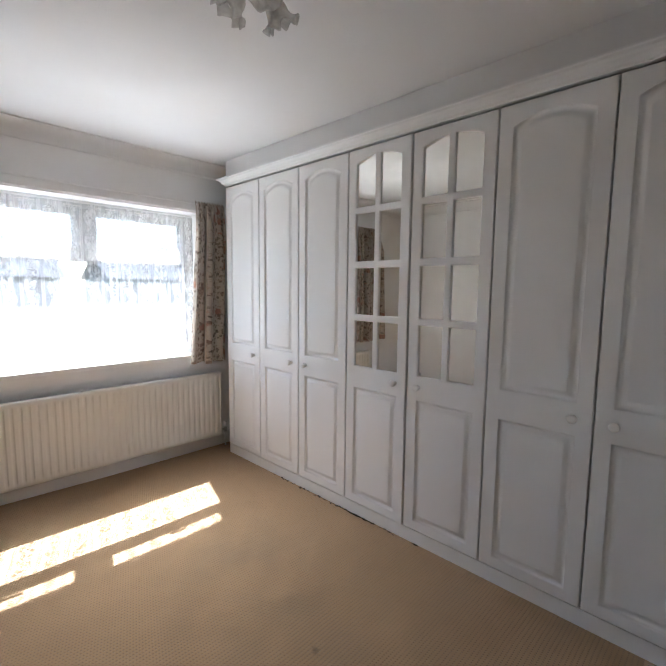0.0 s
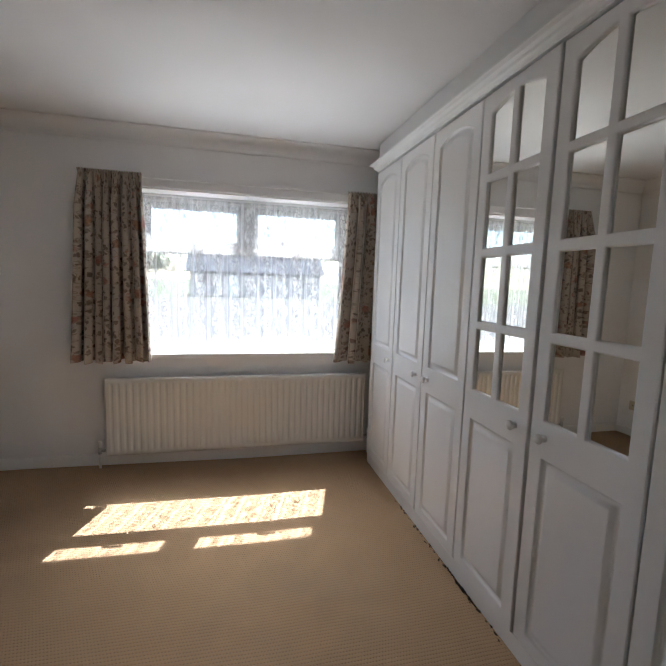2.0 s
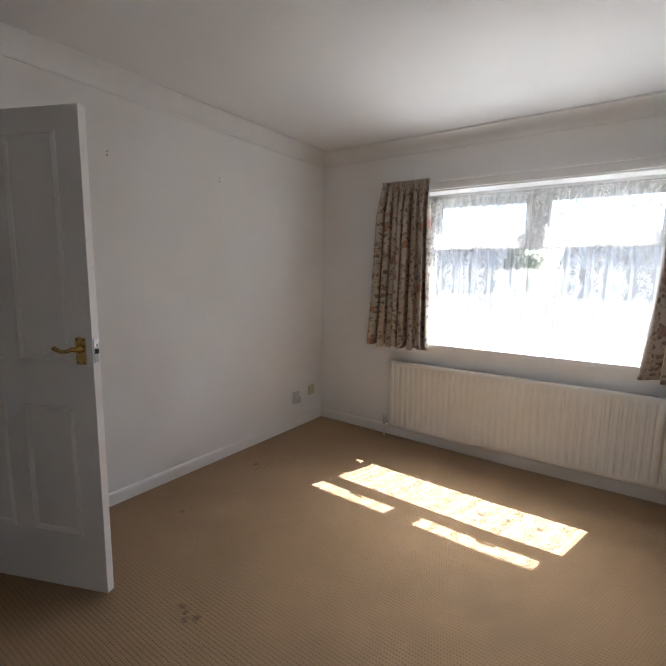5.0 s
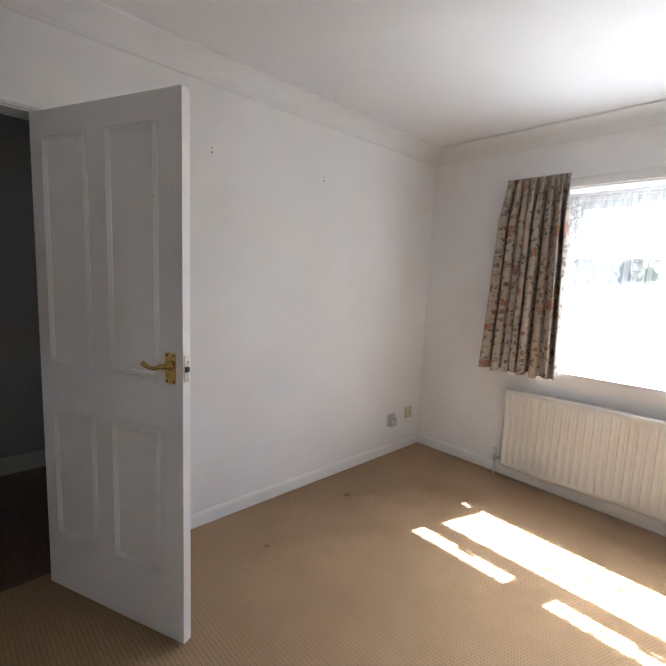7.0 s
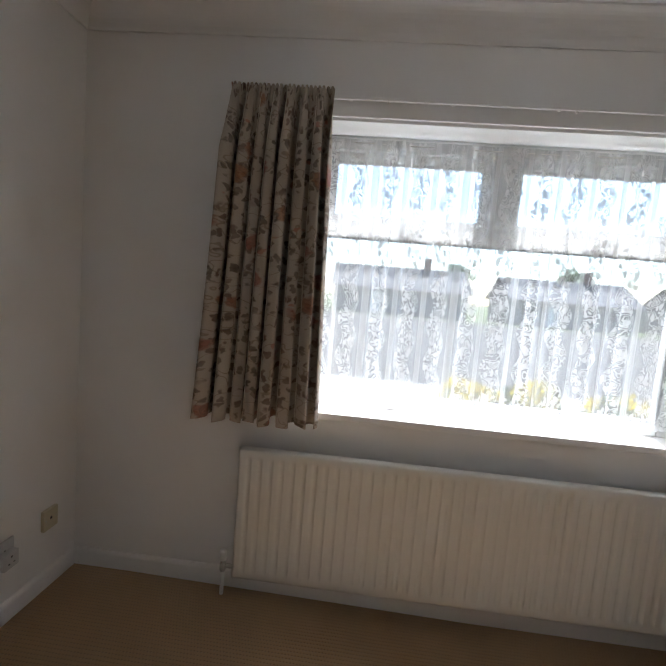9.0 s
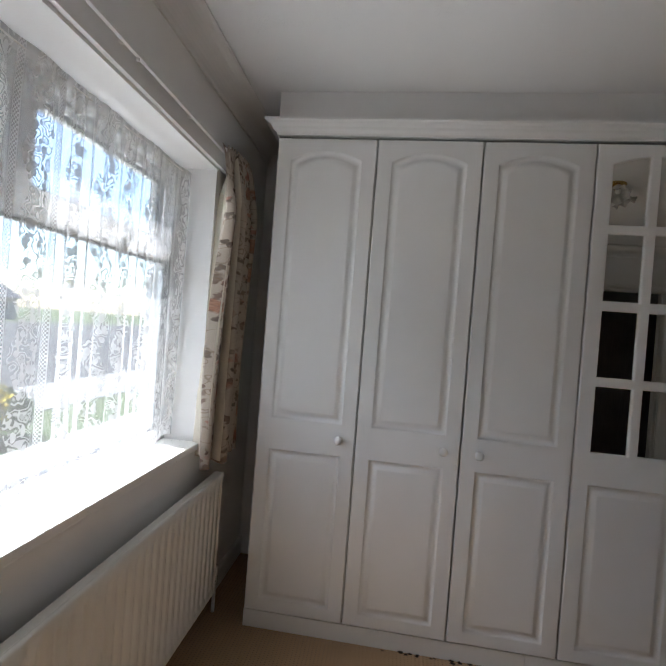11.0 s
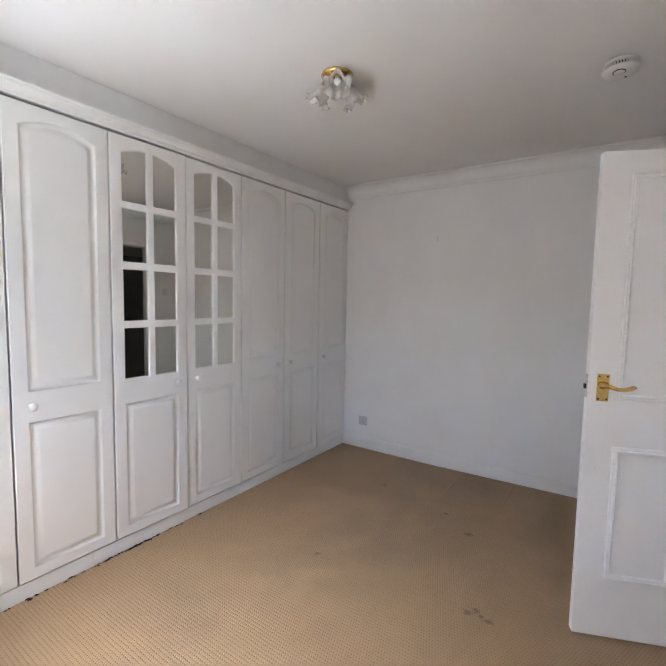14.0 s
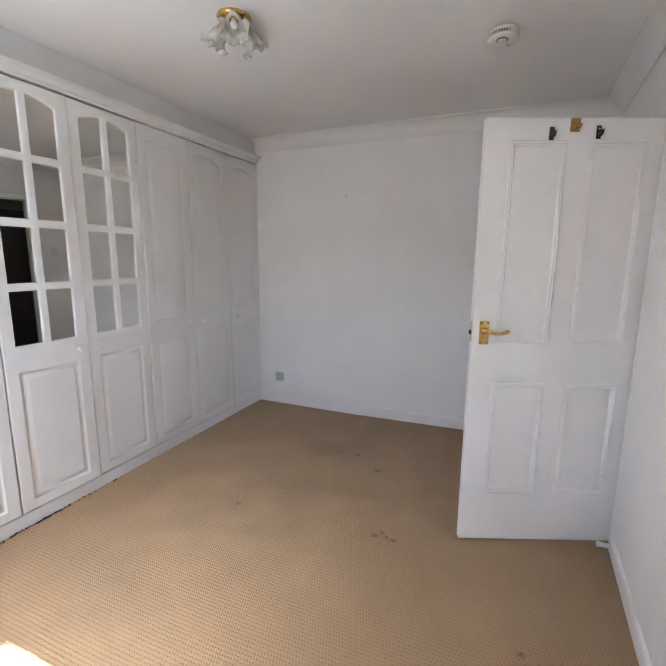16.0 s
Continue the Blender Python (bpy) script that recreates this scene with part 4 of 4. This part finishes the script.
PINS = ((0.0, 0.012, 0.005, 0.009), (-0.011, -0.012, 0.008, 0.0045), (0.011, -0.012, 0.008, 0.0045))
left_at = lambda y, z: pose(x_left(y), y, z, 0, 0, 90)
plate("wall_socket", "white plastic wall socket on the plain back wall", "socket", 0.086, 0.086, 0.009, pose(2.61, 0.0, 0.238, 0, 0, 180), M_SOCKET, PINS, ((0.0, 0.030, 0.010, 0.014),))
sock = plate("wall_socket", "white plastic wall socket with an adaptor plugged in", "socket", 0.086, 0.100, 0.010, left_at(3.525, 0.278), M_SOCKET, PINS[:1], ((-0.02, 0.036, 0.010, 0.014),))
adaptor = thing("plug_adaptor", "white plug-in adaptor in the wall socket", "plug", "", left_at(3.525, 0.262) @ pose(0, -0.0106, 0))
part("shell", boxes(((-0.033, -0.028, -0.033), (0.033, -0.0001, 0.028)), bevel=0.005), M_SOCKET, adaptor)
for x, z, a, b in PINS:
    part("slot", boxes(((x - a / 2, -0.0286, z - b / 2), (x + a / 2, -0.026, z + b / 2))), M_BLACK, adaptor)
plate("aerial_plate", "yellowed plastic aerial plate beside the socket", "aerial socket", 0.078, 0.088, 0.016, left_at(3.742, 0.303), M_YELLOWED, ((0.0, 0.004, 0.011, 0.011),))
plate("light_switch", "white plastic light switch beside the doorway", "light switch", 0.086, 0.086, 0.009, left_at(0.19, 1.45), M_PLASTIC, (), ((0.0, 0.0, 0.012, 0.022),))
for x, y, z, turn, label in ((x_left(2.70), 2.702, 2.03, 90, "nail"), (x_left(1.936), 1.936, 2.033, 90, "nail"), (1.93, 0.0, 1.93, 180, "nail")):
    nail = thing("nail", "small bent nail and plug in the bare wall", "nail", "nails in the walls", pose(x, y, z, 0, 0, turn))
    part("shank", tube([(0, 0.002, 0), (0, -0.010, 0.002), (0.001, -0.014, 0.009)], [0.0022, 0.0022, 0.003], 8), M_STEEL, nail)
    part("rawlplug", tube([(0.002, 0.001, -0.016), (0.002, -0.0015, -0.016)], [0.005, 0.0045], 10), M_PLUG, nail)

# ---------------------------------------------------------------- ceiling light and smoke alarm
light = thing("ceiling_light", "brass ceiling light with three frosted glass flower shades, unlit", "ceiling light", "", pose(1.78, 1.766, Z_CEIL))
part("ceiling_plate", lathe([(0.0, -0.0005), (0.074, -0.0005), (0.076, -0.007), (0.068, -0.016), (0.048, -0.026), (0.034, -0.036), (0.028, -0.043), (0.016, -0.050), (0.008, -0.056), (0.0, -0.058)], 28), M_BRASS, light)


def petals(a, i):
    grow = max(0, i - 3) / 5
    return 1 + 0.13 * grow * math.cos(6 * a), 0.016 * grow * math.cos(6 * a + 0.5) - 0.004 * grow * math.cos(12 * a)


for k in range(3):
    a = radians(125 + 120 * k)
    arm = part("arm", tube([(0.03 * math.cos(a), 0.03 * math.sin(a), -0.028), (0.045 * math.cos(a), 0.045 * math.sin(a), -0.022), (0.062 * math.cos(a), 0.062 * math.sin(a), -0.030)], [0.009, 0.008, 0.009], 12), M_BRASS, light)
    tip = Matrix.Translation((0.056 * math.cos(a), 0.056 * math.sin(a), -0.026)) @ Matrix.Rotation(a, 4, "Z") @ Matrix.Rotation(radians(-34), 4, "Y") @ Matrix.Scale(0.84, 4)
    cup = lathe([(0.0, 0.004), (0.022, 0.0), (0.025, -0.010), (0.025, -0.026), (0.021, -0.030), (0.021, -0.026)], 20)
    bmesh.ops.transform(cup, matrix=tip, verts=cup.verts)
    part("cup", cup, M_BRASS, light)
    bulb = lathe([(0.0, -0.020), (0.012, -0.022), (0.013, -0.045), (0.018, -0.060), (0.019, -0.072), (0.012, -0.086), (0.0, -0.091)], 14)
    bmesh.ops.transform(bulb, matrix=tip, verts=bulb.verts)
    part("bulb", bulb, M_PLASTIC, light, "unlit candle bulb")
    shade = lathe([(0.021, -0.022), (0.030, -0.030), (0.040, -0.045), (0.043, -0.062), (0.044, -0.078), (0.049, -0.092), (0.058, -0.104), (0.069, -0.112), (0.076, -0.114)], 48, petals)
    bmesh.ops.transform(shade, matrix=tip, verts=shade.verts)
    ob = part("shade", shade, M_FROST, light, "frosted glass shade with a frilled rim")
    mod = ob.modifiers.new("thickness", "SOLIDIFY")
    mod.thickness = 0.0025

alarm = thing("smoke_alarm", "round white smoke alarm on the ceiling", "smoke alarm", "", pose(0.68, 1.19, Z_CEIL, 0, 0, 20))
part("base", lathe([(0.0, -0.0005), (0.066, -0.0005), (0.068, -0.006), (0.066, -0.012), (0.0, -0.013)], 36), M_PLASTIC, alarm)
part("cover", lathe([(0.0, -0.0265), (0.060, -0.0265), (0.071, -0.030), (0.072, -0.034), (0.066, -0.042), (0.040, -0.047), (0.0, -0.048)], 36), M_PLASTIC, alarm)
part("grille_core", lathe([(0.0, -0.012), (0.055, -0.012), (0.055, -0.027), (0.0, -0.027)], 24), M_BLACK, alarm, "dark sensor chamber")
for k in range(36):
    a = 2 * math.pi * k / 36
    rib = part("rib", boxes(((0.054, -0.0018, -0.027), (0.067, 0.0018, -0.011))), M_PLASTIC, alarm)
    rib.rotation_euler.z = a
part("test_button", lathe([(0.0, -0.0525), (0.019, -0.0525), (0.021, -0.050), (0.021, -0.044), (0.0, -0.044)], 24), M_PLASTIC, alarm).location = (0.012, 0.020, 0.0)
part("button_ring", lathe([(0.0255, -0.0445), (0.0255, -0.0486), (0.022, -0.0486), (0.022, -0.0445)], 24), M_BLACK, alarm).location = (0.012, 0.020, 0.0)
part("indicator", lathe([(0.0, -0.0495), (0.005, -0.049), (0.006, -0.044), (0.0, -0.044)], 12), M_BLACK, alarm).location = (-0.030, -0.028, 0.0)

# ---------------------------------------------------------------- outside
solid("ground", boxes(((-400, -400, -0.6), (400, 800, -0.30))), M_LAWN, "lawn reaching away from the house", "ground")
solid("eaves", boxes(((-1.0, 4.2, 2.53), (4.6, 4.58, 2.65)), ((-1.0, 4.56, 2.52), (4.6, 4.585, 2.66)), bevel=0.004), M_FRAME, "white soffit and fascia above the window", "eaves")
solid("path", boxes(((-30, 8.5, -0.299), (30, 10.4, -0.28))), M_PAVING, "grey concrete pavement", "pavement")
solid("road", boxes(((-200, 10.45, -0.299), (200, 40.0, -0.294))), M_ASPHALT, "grey asphalt road", "road")
# pale strip added to throw sunlight up through the window
solid("bounce_strip", boxes(((-6.0, 4.25, -0.299), (9.0, 7.2, -0.285))), M_BOUNCE_GRAVEL, "pale grey gravel added in front of the house to bounce light indoors", "gravel")


def foliage(bm, centre, size, count, leaf, rnd):
    for _ in range(count):
        v = Vector((rnd.gauss(0, 1), rnd.gauss(0, 1), rnd.gauss(0, 1))).normalized() * rnd.uniform(0.45, 1.0) ** 0.5
        p = Vector(centre) + Vector([v[i] * size[i] for i in range(3)])
        n = Vector((rnd.gauss(0, 1), rnd.gauss(0, 1), rnd.gauss(0.5, 1))).normalized()
        a = n.orthogonal().normalized() * leaf * rnd.uniform(0.6, 1.3)
        b = n.cross(a) * 0.6
        bm.faces.new([bm.verts.new(q) for q in (p - a, p + b, p + a, p - b)])


def shrub(name, label, x, y, size, material, seed, flowers=0):
    rnd = random.Random(seed)
    ob = thing(name, label, "shrub", "", pose(x, y, -0.3))
    part("stem", tube([(0, 0, -0.02), (0.02, 0.01, size[2] * 0.6), (0.05, 0.0, size[2])], [0.03, 0.02, 0.01], 8), M_BARK, ob)
    bm = bmesh.new()
    for k in range(5):
        foliage(bm, (rnd.uniform(-0.4, 0.4) * size[0], rnd.uniform(-0.4, 0.4) * size[1], size[2] * rnd.uniform(0.5, 1.0)), [s * 0.55 for s in size], 320, 0.05, rnd)
    part("crown", bm, material, ob)
    if flowers:
        bm = bmesh.new()
        for k in range(4):
            foliage(bm, (rnd.uniform(-0.4, 0.4) * size[0], rnd.uniform(-0.3, 0.3) * size[1], size[2] * rnd.uniform(0.9, 1.2)), [s * 0.5 for s in size], flowers, 0.04, rnd)
        part("blossom", bm, M_YELLOW, ob, "yellow blossom")


for k, (x, y) in enumerate(((2.7, 7.6), (3.6, 7.9), (4.5, 7.5), (5.5, 7.8))):
    shrub("flowering_shrub", "low shrub covered in yellow blossom at the garden edge", x, y, (0.55, 0.4, 0.42), M_LEAF, 20 + k, 160)


def tree(x, y, h, seed):
    rnd = random.Random(seed)
    ob = thing("tree", "leafy garden tree across the road", "tree", "trees across the road", pose(x, y, -0.3))
    part("trunk", tube([(0, 0, -0.05), (0.05, 0.02, h * 0.3), (-0.05, 0.05, h * 0.6), (0.05, 0, h * 0.9)], [h * 0.035, h * 0.028, h * 0.018, h * 0.006], 10), M_BARK, ob)
    for k in range(6):
        a, z = rnd.uniform(0, 6.28), h * rnd.uniform(0.35, 0.65)
        part("limb", tube([(0, 0.02, z), (math.cos(a) * h * 0.12, math.sin(a) * h * 0.12, z + h * 0.1), (math.cos(a) * h * 0.24, math.sin(a) * h * 0.24, z + h * 0.22)], [h * 0.014, h * 0.01, h * 0.004], 8), M_BARK, ob)
    bm = bmesh.new()
    for k in range(16):
        a, r = rnd.uniform(0, 6.28), h * rnd.uniform(0.05, 0.27)
        foliage(bm, (math.cos(a) * r, math.sin(a) * r, h * rnd.uniform(0.45, 0.92)), [h * rnd.uniform(0.08, 0.15)] * 3, 230, h * 0.018, rnd)
    part("crown", bm, M_LEAF, ob)


tree(-7.0, 56.0, 6.4, 41)
tree(12.8, 60.0, 6.8, 42)
tree(27.0, 58.0, 7.0, 43)


def bungalow(x, y, w, ridge):
    """A low house across the road: walls with openings, tiled roof with courses, chimney."""
    ob = thing("house", "grey rendered bungalow with a grey tiled roof across the road", "house", "houses across the road", pose(x, y, -0.3))
    d, eave = 8.0, 2.5
    spans = [(0.9, 2.7), (3.6, 4.6), (w - 3.0, w - 1.0)]
    bm = bmesh.new()
    last = 0.0
    for a, b in spans:
        low = 0.0 if b - a < 1.2 else 0.9
        cuboid(bm, (last, 0, 0), (a, 0.25, eave))
        if low:
            cuboid(bm, (a, 0, 0), (b, 0.25, low))
        cuboid(bm, (a, 0, 2.15), (b, 0.25, eave))
        last = b
    cuboid(bm, (last, 0, 0), (w, 0.25, eave))
    cuboid(bm, (0, 0.25, 0), (0.25, d, eave)), cuboid(bm, (w - 0.25, 0.25, 0), (w, d, eave)), cuboid(bm, (0.25, d - 0.25, 0), (w - 0.25, d, eave))
    part("wall", bm, M_RENDERWALL, ob)
    for a, b in spans:
        low = 0.0 if b - a < 1.2 else 0.9
        if low:
            win = part("window", ring(a + 0.01, b - 0.01, low + 0.01, 2.14, 0.07, 0.06, 0.14), M_FRAME, ob)
            part("pane", boxes(((a + 0.08, 0.10, low + 0.08), (b - 0.08, 0.11, 2.07))), M_DARKIN, win)
            part("mullion", boxes((((a + b) / 2 - 0.03, 0.065, low + 0.08), ((a + b) / 2 + 0.03, 0.098, 2.07))), M_FRAME, win)
        else:
            part("door", boxes(((a + 0.02, 0.08, 0.02), (b - 0.02, 0.14, 2.13)), bevel=0.01), M_FRAME, ob)
    bm = bmesh.new()
    courses = 14
    for side in (0, 1):
        for k in range(courses):
            t0, t1 = k / courses, (k + 1) / courses
            ys = [(-0.5 + (d / 2 + 0.5) * t) if side == 0 else (d + 0.5 - (d / 2 + 0.5) * t) for t in (t0, t1)]
            zs = [eave - 0.1 + (ridge - eave) * t for t in (t0, t1)]
            lo, hi = 0.06, 0.02
            q = [(-0.4, ys[0], zs[0] + lo), (w + 0.4, ys[0], zs[0] + lo), (w + 0.4, ys[1], zs[1] + hi), (-0.4, ys[1], zs[1] + hi)]
            f = [(-0.4, ys[0], zs[0]), (w + 0.4, ys[0], zs[0]), (w + 0.4, ys[0], zs[0] + lo), (-0.4, ys[0], zs[0] + lo)]
            for quad in (q, f):
                bm.faces.new([bm.verts.new(c) for c in quad])
    for x_end in (0.05, w - 0.05):
        bm.faces.new([bm.verts.new(c) for c in ((x_end, -0.2, eave - 0.1), (x_end, d + 0.2, eave - 0.1), (x_end, d / 2, ridge - 0.1))])
    bmesh.ops.recalc_face_normals(bm, faces=bm.faces)
    roof = part("roof", bm, M_TILES, ob)
    part("chimney", boxes(((w * 0.7, d / 2 - 0.35, ridge - 0.5), (w * 0.7 + 0.6, d / 2 + 0.35, ridge + 0.9)), ((w * 0.7 - 0.05, d / 2 - 0.4, ridge + 0.9), (w * 0.7 + 0.65, d / 2 + 0.4, ridge + 1.0)), bevel=0.01), M_BRICKWALL, roof)
    part("gutter", boxes(((-0.4, -0.62, eave - 0.12), (w + 0.4, -0.52, eave - 0.04)), bevel=0.02), M_BLACK, ob)


bungalow(-2.0, 44.0, 13.0, 5.0)
bungalow(15.5, 45.0, 12.0, 4.9)
bungalow(-21.0, 45.0, 13.0, 5.0)
bungalow(33.0, 46.0, 12.0, 5.0)
